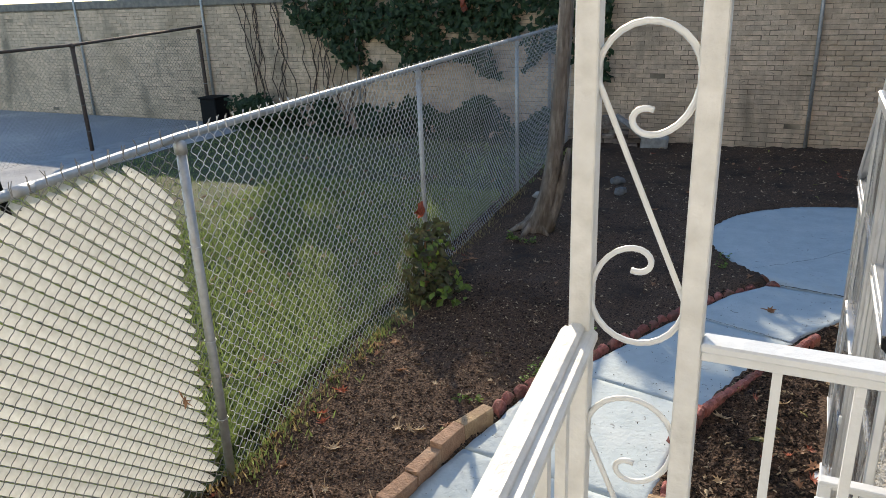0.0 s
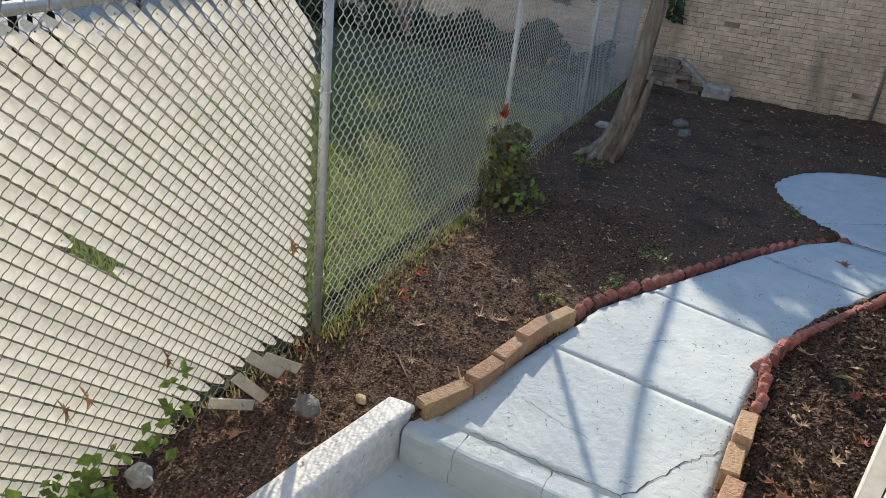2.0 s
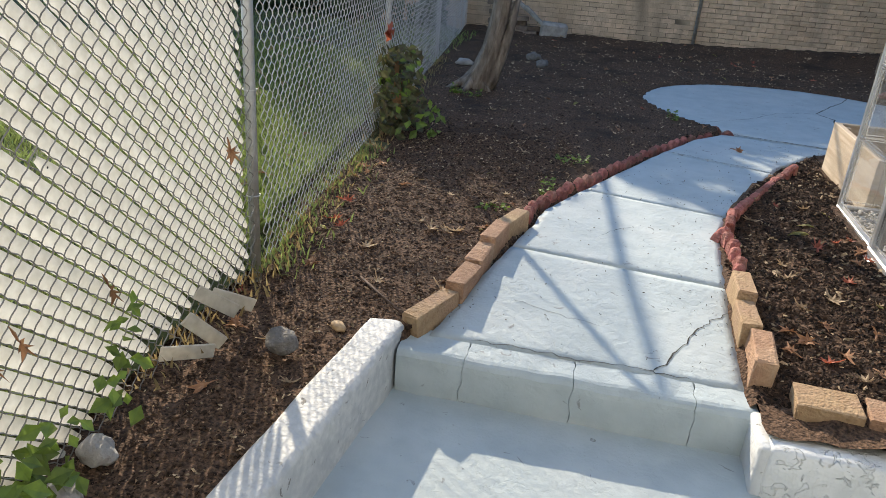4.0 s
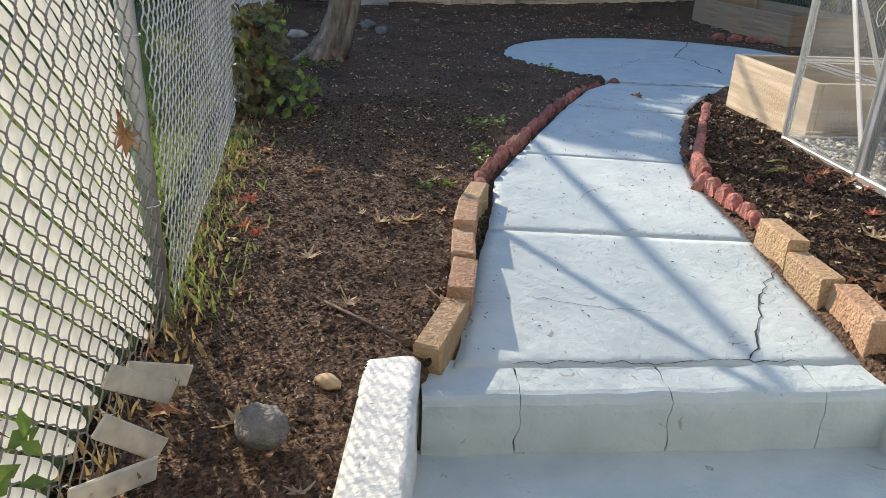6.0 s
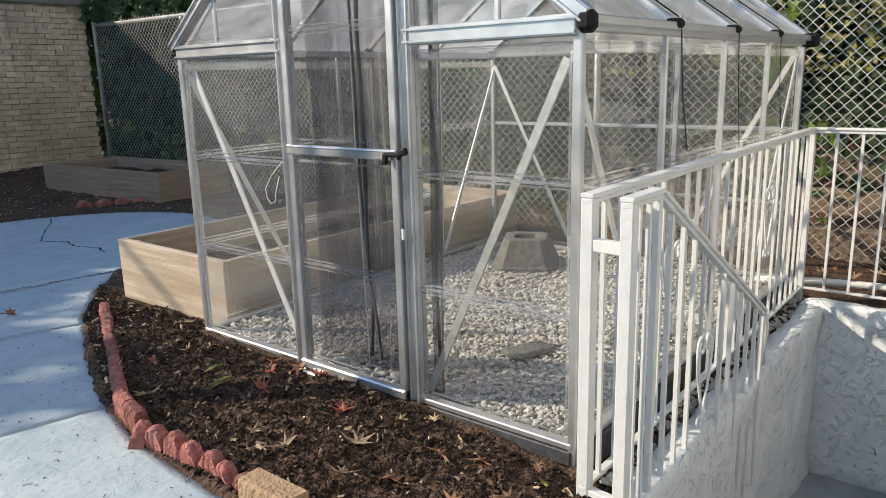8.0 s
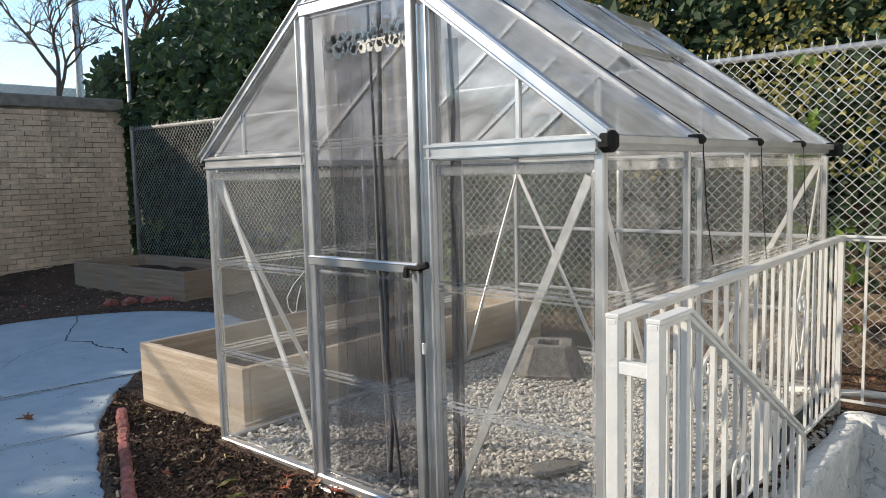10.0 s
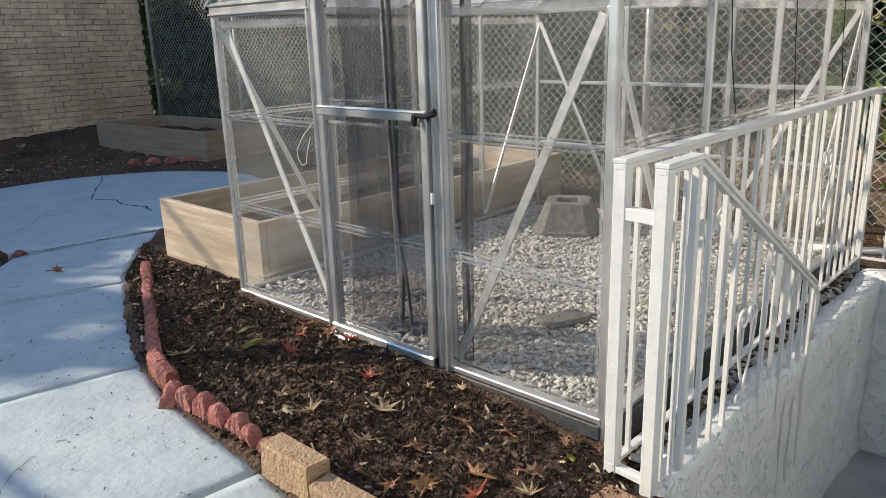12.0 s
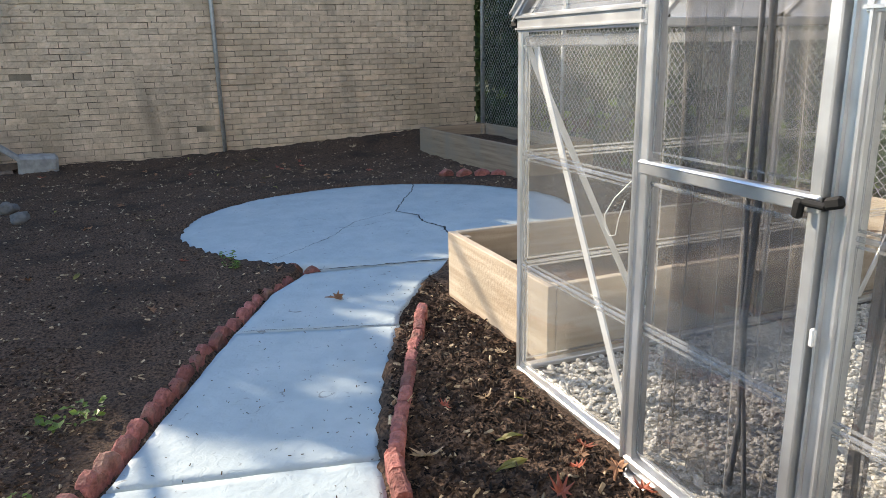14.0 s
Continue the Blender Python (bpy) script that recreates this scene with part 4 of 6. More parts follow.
# gravel stones inside
grav = Pile()
rg = random.Random(5)
ICO = [(0, 0, 1), (0.89, 0, 0.45), (0.28, 0.85, 0.45), (-0.72, 0.53, 0.45), (-0.72, -0.53, 0.45), (0.28, -0.85, 0.45), (0.72, 0.53, -0.3), (-0.28, 0.85, -0.3), (-0.89, 0, -0.3), (-0.28, -0.85, -0.3), (0.72, -0.53, -0.3)]
ICF = [(0, 1, 2), (0, 2, 3), (0, 3, 4), (0, 4, 5), (0, 5, 1), (1, 6, 2), (2, 6, 7), (2, 7, 3), (3, 7, 8), (3, 8, 4), (4, 8, 9), (4, 9, 5), (5, 9, 10), (5, 10, 1), (1, 10, 6)]


def pebble(pile, x, y, z, r, rnd):
    sx, sy, sz, a = r * rnd.uniform(0.7, 1.3), r * rnd.uniform(0.6, 1.1), r * rnd.uniform(0.45, 0.8), rnd.uniform(0, 6.3)
    c, s = math.cos(a), math.sin(a)
    tx, ty = rnd.uniform(-0.4, 0.4), rnd.uniform(-0.4, 0.4)
    V = []
    for (u, v, w) in ICO:
        j = rnd.uniform(0.82, 1.15)
        u, v, w = u * sx * j, v * sy * j, w * sz * j
        V.append((x + u * c - v * s, y + u * s + v * c, z + w + u * tx + v * ty))
    pile.add(V, ICF)


for i in range(13000):
    x = 0.86 + 2.33 * rg.random() ** 1.15
    y = rg.uniform(2.86, 4.76)
    pebble(grav, x, y, 0.06 + 0.01 * rg.random() + 0.015 * noise.noise((x * 3, y * 3, 0)), rg.uniform(0.007, 0.016), rg)
for i in range(500):
    x, y = rg.uniform(0.75, 3.3), rg.uniform(2.62, 2.76)
    pebble(grav, x, y, ground_z(x, y) + 0.005, rg.uniform(0.010, 0.02), rg)
tagged(grav.done("gravel", M_GRAVEL, smooth=False), "white and pale grey gravel stones covering the floor", "gravel", kind="stuff")


def pier_block(x, y, z, rz):
    """A precast footing: a square block with steep tapered sides and a shallow socket in its top."""
    b = thing("pier_block", "rough dark grey tapered concrete footing block on the gravel", "block", (x, y, z))
    rings = [(0.205, 0.0), (0.205, 0.035), (0.195, 0.045), (0.135, 0.195), (0.128, 0.2), (0.075, 0.2), (0.07, 0.195), (0.066, 0.15)]
    V, F, n = [], [], 16
    for r, h in rings:
        for k in range(n):
            a = 6.2832 * (k + 0.5) / n
            q = r / max(abs(math.cos(a)), abs(math.sin(a)), 0.78)
            V.append((q * math.cos(a) + 0.004 * noise.noise((a * 3, h * 20, 1)), q * math.sin(a), h + 0.004 * noise.noise((a * 2, h * 9, 4))))
    for j in range(len(rings) - 1):
        for k in range(n):
            F.append((j * n + k, j * n + (k + 1) % n, (j + 1) * n + (k + 1) % n, (j + 1) * n + k))
    F.append(tuple((len(rings) - 1) * n + k for k in range(n)))
    m = pose(x, y, z, 0, 0, rz)
    put("body", [m @ Vector(v) for v in V], F, M_BLOCK, b)


pier_block(2.72, 4.2, 0.05, -62)
paver = thing("paver", "dark flat stone lying on the gravel", "stone", (2.05, 3.15, 0.07))
bm = bmbox(-0.12, 0.12, -0.06, 0.06, 0, 0.03, 0.012, m=pose(1.42, 3.36, 0.062, 0, 4, -15))
part("body", bm, M_BLOCK, paver)


# ---- raised beds ----
def raised_bed(x0, x1, y0, y1, z0, z1, soil, material, label, boards):
    b = thing("raised_bed", label, "raised bed", (x0, y0, z0))
    t = 0.04
    for k in range(boards):
        a, c = z0 + (z1 - z0) * k / boards, z0 + (z1 - z0) * (k + 1) / boards - 0.003
        for (p, q, r, s) in ((x0, x0 + t, y0, y1), (x1 - t, x1, y0, y1), (x0 + t + 0.002, x1 - t - 0.002, y0, y0 + t), (x0 + t + 0.002, x1 - t - 0.002, y1 - t, y1)):
            part("board", bmbox(p, q, r, s, a, c, 0.004), material, b)
    for x in (x0 + t + 0.03, x1 - t - 0.03):
        for y in (y0 + t + 0.03, y1 - t - 0.03):
            part("corner_stake", bmbox(x - 0.025, x + 0.025, y - 0.025, y + 0.025, z0, z1 - 0.02, 0.003), material, b)
    n = 24
    V = [(x0 + t + (x1 - x0 - 2 * t) * i / n, y0 + t + (y1 - y0 - 2 * t) * j / n, 0) for j in range(n + 1) for i in range(n + 1)]
    V = [(x, y, soil + 0.03 * noise.noise((x * 3, y * 3, 8)) + 0.02 * noise.noise((x * 11, y * 11, 8))) for x, y, _ in V]
    F = [(j * (n + 1) + i, j * (n + 1) + i + 1, (j + 1) * (n + 1) + i + 1, (j + 1) * (n + 1) + i) for j in range(n) for i in range(n)]
    put("soil", V, F, M_MULCH, b, True, "dark brown soil")
    return b


raised_bed(0.965, 3.65, 4.88, 5.92, 0.0, 0.36, 0.16, M_WOOD, "raised garden bed of new pale timber boards", 1)
far_bed = raised_bed(2.98, 3.93, 8.93, 11.2, -0.05, 0.335, 0.2, M_GREYWOOD, "raised garden bed of weathered grey boards", 1)
far_bed.rotation_euler = (0, 0, radians(4.5))


# ---- white iron railings ----
def s_scroll(cx, cy, z0, w, h, parent, along=(1, 0), flip=1, r=0.0065):
    """An S shaped iron scroll with curled ends between two posts."""
    P = []
    R = w / 2
    for k in range(30):
        a = math.radians(-235 + 415 * k / 29)
        q = 0.30 + 0.70 * min(1, k / 17)
        P.append((R * q * math.cos(a) * 1.0 + R * (1 - q) * 0.45, h - R * 1.05 + R * 1.05 * q * math.sin(a) - R * (1 - q) * 1.25))
    Q = [(-u, h - v) for u, v in P][::-1]
    line = [(cx + along[0] * u * flip, cy + along[1] * u * flip, z0 + v) for u, v in P + Q]
    V, F = tube(line, r, 6)
    return put("scroll", V, F, M_WHITE, parent, True)


def heart(cx, cy, z0, h, parent, along=(1, 0), r=0.0055):
    """A pair of mirrored iron scrolls: curls that meet at the top, a long waist, small curls at the foot."""
    for s in (-1, 1):
        P = []
        for k in range(18):
            a = k / 17 * 2 * math.pi * 1.15
            q = 0.036 * (1 - 0.62 * k / 17)
            P.append((s * (0.036 + q * math.cos(a)), h - 0.05 + q * 1.15 * math.sin(a)))
        P = P[::-1] + [(s * 0.068, h * 0.74), (s * 0.055, h * 0.56), (s * 0.03, h * 0.36), (s * 0.012, h * 0.24)]
        for k in range(14):
            a = k / 13 * 2 * math.pi * 1.05
            q = 0.022 * (1 - 0.55 * k / 13)
            P.append((s * (0.028 - q * math.cos(a)), 0.045 - q * 1.2 * math.sin(a)))
        line = [(cx + along[0] * u, cy + along[1] * u, z0 + v) for u, v in P]
        V, F = tube(line, r, 6)
        put("scroll", V, F, M_WHITE, parent, True)


def guard(parent, a, b, z0, z1, zb0, zb1, step=0.11, posts=True, w=0.013, skip=()):
    """Top and bottom rails from a to b (x, y) with heights at both ends, and upright balusters between."""
    a, b = Vector(a), Vector(b)
    n = max(1, int((b - a).length / step))
    part("top_rail", bar((*a, z0), (*b, z1), 0.042, 0.014, 0.003), M_WHITE, parent)
    part("top_channel", bar((*a, z0 - 0.015), (*b, z1 - 0.015), 0.026, 0.016, 0.002), M_WHITE, parent)
    part("bottom_rail", bar((*a, zb0), (*b, zb1), 0.026, 0.012, 0.002), M_WHITE, parent)
    for k in range(1, n):
        if k in skip:
            continue
        q = k / n
        p = a.lerp(b, q)
        part("baluster", bar((p.x, p.y, zb0 + (zb1 - zb0) * q), (p.x, p.y, z0 + (z1 - z0) * q - 0.012), w, w, 0, (0, 1, 0)), M_WHITE, parent)


def iron_post(parent, x, y, z0, z1, w=0.038):
    return part("post", bmbox(x - w / 2, x + w / 2, y - w / 2, y + w / 2, z0, z1, 0.003), M_WHITE, parent)


column = thing("porch_column", "white painted iron porch column with scrollwork", "column", (0.31, 1.42, 1.0))
for x in (0.217, 0.376):
    part("post", bmbox(x - 0.016, x + 0.016, 1.404, 1.436, 1.0, 3.6, 0.002), M_OLDWHITE, column)
for k, z in enumerate((1.37, 1.92, 2.47, 3.02)):
    s_scroll(0.2965, 1.42, z, 0.136, 0.455, column, r=0.0047)
porch_rail = thing("porch_railing", "white painted iron porch railing with worn moulded handrail", "railing", (0.25, 1.05, 1.0))
bm = bar((0.215, 1.42, 1.922), (0.272, 0.74, 1.922), 0.056, 0.022, 0.006)
part("handrail", bm, M_OLDWHITE, porch_rail)
part("handrail_bead", bar((0.213, 1.42, 1.936), (0.270, 0.74, 1.936), 0.024, 0.016, 0.005), M_OLDWHITE, porch_rail)
part("bottom_rail", bar((0.215, 1.42, 1.10), (0.272, 0.74, 1.10), 0.03, 0.014, 0.003), M_OLDWHITE, porch_rail)
for k in range(1, 6):
    q = k / 6
    x, y = 0.215 + 0.057 * q, 1.42 - 0.68 * q
    part("baluster", bmbox(x - 0.008, x + 0.008, y - 0.008, y + 0.008, 1.10, 1.905), M_OLDWHITE, porch_rail)
part("newel", bmbox(0.256, 0.292, 0.71, 0.746, 1.0, 1.91, 0.003), M_OLDWHITE, porch_rail)
rod("volute", [(0.2 - 0.03 * math.cos(a) * (1 - a / 9), 0.95, 1.62 + 0.05 * math.sin(a) * (1 - a / 9)) for a in [k * 0.4 for k in range(16)]], 0.008, M_OLDWHITE, porch_rail)
front_rail = thing("porch_railing", "white painted iron railing along the porch front", "railing", (2.0, 1.42, 1.0))
guard(front_rail, (0.392, 1.42), (4.2, 1.42), 1.938, 1.938, 1.10, 1.10, 0.098, w=0.013)

area_rail = thing("areaway_railing", "white painted iron railing along the sunken areaway", "railing", (0.667, 2.69, 0))
AX, AY, CX, CY = 0.672, 2.69, 3.24, 2.71
iron_post(area_rail, AX, AY, -0.15, 0.905)
iron_post(area_rail, CX, CY, -0.1, 0.905, 0.03)
guard(area_rail, (AX - 0.02, AY), (CX, CY), 0.911, 0.915, 0.03, 0.03, 0.104, skip=(6, 17))
guard(area_rail, (CX, CY), (CX + 0.03, 0.9), 0.915, 0.915, 0.03, 0.03, 0.115)
heart(1.30, 2.695, 0.30, 0.37, area_rail)
heart(2.485, 2.705, 0.34, 0.37, area_rail)
stair_rail = thing("stair_railing", "white painted iron handrail sloping down to the basement", "railing", (0.65, 2.565, -0.27))
BX, BY = 0.66, 2.568
iron_post(stair_rail, BX, BY, LAND, 0.905)
iron_post(stair_rail, 0.845, BY, -0.10, 0.90, 0.022)
part("top_rail", bar((BX - 0.02, BY, 0.911), (0.85, BY, 0.911), 0.042, 0.014, 0.003), M_WHITE, stair_rail)
part("top_channel", bar((BX - 0.02, BY, 0.896), (0.85, BY, 0.896), 0.026, 0.016, 0.002), M_WHITE, stair_rail)
for x in (0.72, 0.785):
    part("baluster", bmbox(x - 0.0065, x + 0.0065, BY - 0.0065, BY + 0.0065, -0.08, 0.9), M_WHITE, stair_rail)
guard(stair_rail, (0.845, BY), (1.93, BY - 0.015), 0.911, 0.27, -0.08, -0.72, 0.098, w=0.014, skip=(4, 5))
rod("rail_end", [(1.92, BY - 0.015, 0.28), (1.97, BY - 0.015, 0.24), (1.995, BY - 0.015, 0.19), (1.985, BY - 0.015, 0.12), (1.97, BY - 0.015, 0.02)], 0.011, M_WHITE, stair_rail)
iron_post(stair_rail, 1.93, BY - 0.015, -0.82, 0.26, 0.022)
heart(1.289, BY - 0.006, 0.0, 0.37, stair_rail)
part("link_bar", bar((AX, AY, 0.775), (BX, BY, 0.775), 0.03, 0.034, 0.002), M_WHITE, stair_rail)
part("link_bar", bar((AX, AY, 0.02), (BX, BY, 0.02), 0.03, 0.02, 0.002), M_WHITE, stair_rail)
rod("foot_arch", [(BX, BY, -0.08), (BX + 0.02, BY, -0.02), (BX + 0.08, BY, 0.0), (0.84, BY, -0.07)], 0.008, M_WHITE, stair_rail)


# ---- brick edging ----
def brick_mesh(l, w, h, rough=0.004, seed=0):
    bm = bmbox(-l / 2, l / 2, -w / 2, w / 2, 0, h, 0.006)
    rnd = random.Random(seed)
    for v in bm.verts:
        v.co += Vector((rnd.uniform(-rough, rough), rnd.uniform(-rough, rough), rnd.uniform(-rough, rough)))
    me = bpy.data.meshes.new("brick")
    bm.to_mesh(me)
    bm.free()
    return me


def scallop_mesh(l, w, h, seed=0, dip=0.4):
    """A concrete edger piece with a rounded, chipped top."""
    rnd = random.Random(seed)
    V, F, n = [], [], 9
    for i in range(n):
        u = -l / 2 + l * i / (n - 1)
        top = h * (1 - dip + dip * math.sin(math.pi * i / (n - 1)) ** 0.8) + rnd.uniform(-0.003, 0.003)
        for y, z in ((-w / 2, -0.05), (-w / 2, top - 0.012), (-w / 4, top), (w / 4, top), (w / 2, top - 0.012), (w / 2, -0.05)):
            V.append((u + rnd.uniform(-0.001, 0.001), y + rnd.uniform(-0.003, 0.003), z + (rnd.uniform(-0.003, 0.003) if z > 0 else 0)))
    for i in range(n - 1):
        for k in range(5):
            a = i * 6 + k
            F.append((a, a + 6, a + 7, a + 1))
    F.append((0, 1, 2, 3, 4, 5))
    F.append(tuple((n - 1) * 6 + k for k in range(5, -1, -1)))
    me = bpy.data.meshes.new("edger")
    me.from_pydata(V, [], F)
    me.update()
    return me


def piece(name, me, material, parent, m):
    if not me.materials:
        me.materials.append(material)
    ob = new(name, me)
    ob.parent = parent
    ob.matrix_parent_inverse = parent.matrix_world.inverted()
    ob.matrix_basis = m
    return ob


def row_between(line, step):
    """Places and headings at even steps along a line of (x, y) points."""
    out, carry = [], step / 2
    for (x0, y0), (x1, y1) in zip(line, line[1:]):
        d = math.hypot(x1 - x0, y1 - y0)
        while carry <= d:
            q = carry / d
            out.append((x0 + (x1 - x0) * q, y0 + (y1 - y0) * q, math.degrees(math.atan2(y1 - y0, x1 - x0))))
            carry += step
        carry -= d
    return out


edge_l = thing("brick_edging", "row of tan bricks on edge along the path", "edging", (-1.2, 3.2, 0))
TANL = [(-1.315, 2.70), (-1.205, 2.99), (-1.165, 3.23), (-1.14, 3.47), (-1.10, 3.70), (-1.02, 3.95)]
tan_meshes = [brick_mesh(0.235, 0.085, 0.15, 0.004, s) for s in range(3)]
or_meshes = [brick_mesh(0.235, 0.085, 0.15, 0.004, s + 5) for s in range(3)]
for k, ((x0, y0), (x1, y1)) in enumerate(zip(TANL, TANL[1:])):
    l = math.hypot(x1 - x0, y1 - y0)
    tan = k in (0, 4)
    me = (tan_meshes if tan else or_meshes)[k % 3]
    ym = (y0 + y1) / 2
    piece("brick", me, M_TAN if tan else M_ORANGE, edge_l, pose((x0 + x1) / 2, ym, -0.075 + path_z(ym) + 0.012 * (k % 2), 3 * (k % 2) - 1, 1.5 * (k % 3) - 1, math.degrees(math.atan2(y1 - y0, x1 - x0))) @ Matrix.Diagonal((l / 0.24, 1, 1, 1)))
red_l = thing("scalloped_edging", "row of worn red scalloped concrete edgers along the path", "edging", (-0.6, 5.0, 0))
red_meshes = [scallop_mesh(0.112, 0.05, 0.08, s, 0.45) for s in range(5)]
flat_meshes = [scallop_mesh(0.112, 0.05, 0.07, s + 30, 0.10) for s in range(5)]
REDL = [(-1.00, 4.0), (-0.985, 4.22), (-0.85, 4.52), (-0.59, 5.1), (-0.32, 5.69), (0.02, 6.36), (0.22, 6.6)]
rnd = random.Random(3)
for k, (x, y, a) in enumerate(row_between(REDL, 0.118)):
    piece("edger", red_meshes[k % 5], M_RED, red_l, pose(x + rnd.uniform(-0.008, 0.008), y, path_z(y) - 0.026 - 0.0014 * k + rnd.uniform(-0.008, 0.006), rnd.uniform(-6, 6), rnd.uniform(-3, 3), a + rnd.uniform(-4, 4)))
edge_r = thing("brick_edging", "row of tan and orange bricks along the flower bed", "edging", (0.1, 3.1, 0))
for k, (x, y, z, rx, ry, rz, tan, l) in enumerate(((0.045, 3.37, -0.055, 2, 0, 91, 1, 0.98), (0.045, 3.12, -0.085, -3, 1, 89, 1, 1.02), (0.055, 2.87, -0.095, 2, -1, 86, 0, 1.08))):
    piece("brick", (tan_meshes if tan else or_meshes)[k], M_TAN if tan else M_ORANGE, edge_r, pose(x, y, z, rx, ry, rz) @ Matrix.Diagonal((l, 1, 1, 1)))
for x, y, rz, k in ((0.25, 2.625, -4, 0), (0.49, 2.60, -8, 1)):
    b = thing("brick", "loose orange brick lying flat at the bed edge", "brick", (x, y, -0.05), group="loose bricks")
    me = or_meshes[k] if k else tan_meshes[1]
    piece("body", me, M_ORANGE, b, pose(x, y + 0.0, -0.065, 0, 0, rz) @ pose(0, 0.075, 0.04, 90, 0, 0) @ Matrix.Diagonal((0.95, 0.8, 1, 1)))
red_r = thing("scalloped_edging", "row of worn red scalloped concrete edgers beside the flower bed", "edging", (0.2, 4.3, 0))
big = [scallop_mesh(0.092, 0.05, 0.092, s + 9, 0.55) for s in range(3)]
for k, (x, y, a) in enumerate(((0.075, 3.535, 90), (0.085, 3.635, 86), (0.09, 3.735, 92), (0.09, 3.835, 90), (0.085, 3.935, 94), (0.075, 4.03, 98), (0.045, 4.11, 45))):
    piece("edger", big[k % 3], M_RED, red_r, pose(x - 0.008, y, -0.028 + 0.004 * k, (6, -5, 8, -4, 7, -3, 18)[k], (3, 5, -5, 4, 3, -4, 6)[k], a))
for k, (x, y, a) in enumerate(row_between([(0.09, 4.17), (0.12, 4.35), (0.25, 4.66), (0.53, 5.27), (0.74, 5.72)], 0.118)):
    piece("edger", flat_meshes[(k + 2) % 5], M_RED, red_r, pose(x, y, 0.024 - 0.001 * k + rnd.uniform(-0.008, 0.006), rnd.uniform(-5, 5), rnd.uniform(-4, 4), a + rnd.uniform(-3, 3)))
for x, y, rz in ((0.43, 6.83, 35), (0.52, 6.72, 20)):
    b = thing("brick", "small red brick set level with the soil", "brick", (x - 0.12, y, 0), group="sunk bricks")
    piece("body", red_meshes[1], M_RED, b, pose(x - 0.13, y - 0.02, -0.05, 0, 0, rz))
for x, y, rz in ((2.62, 9.42, 10), (2.78, 9.32, -20), (2.9, 9.18, -30), (2.45, 9.5, 20)):
    b = thing("brick", "broken red brick lying on the soil beside the bed", "brick", (x, y, 0), group="broken bricks")
    piece("body", red_meshes[2], M_RED, b, pose(x, y, 0.0, 8, 0, rz) @ Matrix.Diagonal((1.4, 1.2, 0.9, 1)))


# ---- privacy slats in the near fence ----
slats = thing("privacy_slats", "white plastic privacy slats woven diagonally through the fence", "fence slats", (-2.1, 1.5, 0.05))
rs = random.Random(11)


def rail_z(y):
    return 1.83 - 0.068 * (2.89 - y)


def slat(c, off, u0, u1):
    """One strip along u + v = c, where u runs along the fence and v is height over its foot, with rounded, punched ends."""
    w = 0.0445
    n = max(4, int((u1 - u0) / 0.036))
    V, F = [], []
    e = Vector((0.7071, 0.7071))
    prof = [(-0.5, 0.0), (-0.2, 0.003), (0.2, 0.003), (0.5, 0.0)]
    for i in range(n + 1):
        u = u0 + (u1 - u0) * i / n
        p = Vector((u, c - u))
        end = 0.4 if i in (0, n) else 0.85 if i in (1, n - 1) else 1
        wave = 0.0022 * math.sin(u * 87.3 + c * 43) + off
        for q, h in prof:
            a = p + e * (w * q * end)
            V.append((-2.065 + wave + h, a.x, a.y - 0.068 * (2.89 - a.x)))
    for i in range(n):
        for k in range(3):
            a = i * 4 + k
            F.append((a, a + 1, a + 5, a + 4))
    for u in (u0 + 0.035, u1 - 0.035):
        holes.add([(-2.059 + off, u + 0.0035 * math.cos(q), c - u - 0.068 * (2.89 - u) + 0.0035 * math.sin(q)) for q in [k * 1.0472 for k in range(6)]], [(0, 1, 2, 3, 4, 5)])
    return put("slat", V, F, M_SLAT, slats, True)


holes = Pile()
for m in range(4, 78):
    c = -1.17 + (m + 0.5) * 0.072
    if c > 4.40:
        break
    lo = max(-1.1, c - 1.80 + rs.uniform(-0.02, 0.012))
    hi = min(2.775 + rs.uniform(-0.015, 0.02), c - 0.05 - rs.uniform(0, 0.03))
    if 2.0 < c < 2.72:
        hi = min(hi, c - 0.09 - rs.uniform(0, 0.06))
    if hi - lo < 0.12:
        continue
    # one slat is broken and leaves a gap
    if 2.56 < c < 2.632:
        slat(c, 0, lo, 1.53)
        slat(c, 0, 1.68, hi)
    else:
        slat(c, rs.uniform(-0.0015, 0.0015), lo, hi)
holes.done("holes", M_DARK, slats, "small punched holes")
for y, z, a in ((2.50, 0.02, -30), (2.28, 0.0, -48), (2.16, -0.02, -14), (2.38, 0.07, -40)):
    b = thing("broken_slat", "broken white plastic slat end leaning out of the fence", "fence slat", (-2.0, y, z), group="broken slats")
    bm = bmbox(-0.005, 0.005, -0.10, 0.10, -0.028, 0.028, 0.003, m=pose(-1.985, y, z + 0.035, a, 0, -38))
    part("strip", bm, M_SLAT, b)


# ---- tree, stones and rubble ----
tree = thing("dead_tree", "bare weathered grey brown tree trunk leaning over the bed", "tree", (-1.92, 7.4, 0))


def limb(name, pts, rs, parent, seed=0, n=12, ridges=0.16):
    V, F = tube(pts, rs, n)
    out = []
    for i, v in enumerate(V):
        k = i % n
        cidx = min(i // n, len(pts) - 1)
        ctr = Vector(pts[cidx])
        d = v - ctr
        out.append(ctr + d * (1 + ridges * math.sin(k * 2.7 + seed) + 0.14 * noise.noise(v * 6 + Vector((seed, 0, 0)))))
    return put(name, out, F, M_BARK, parent, True)


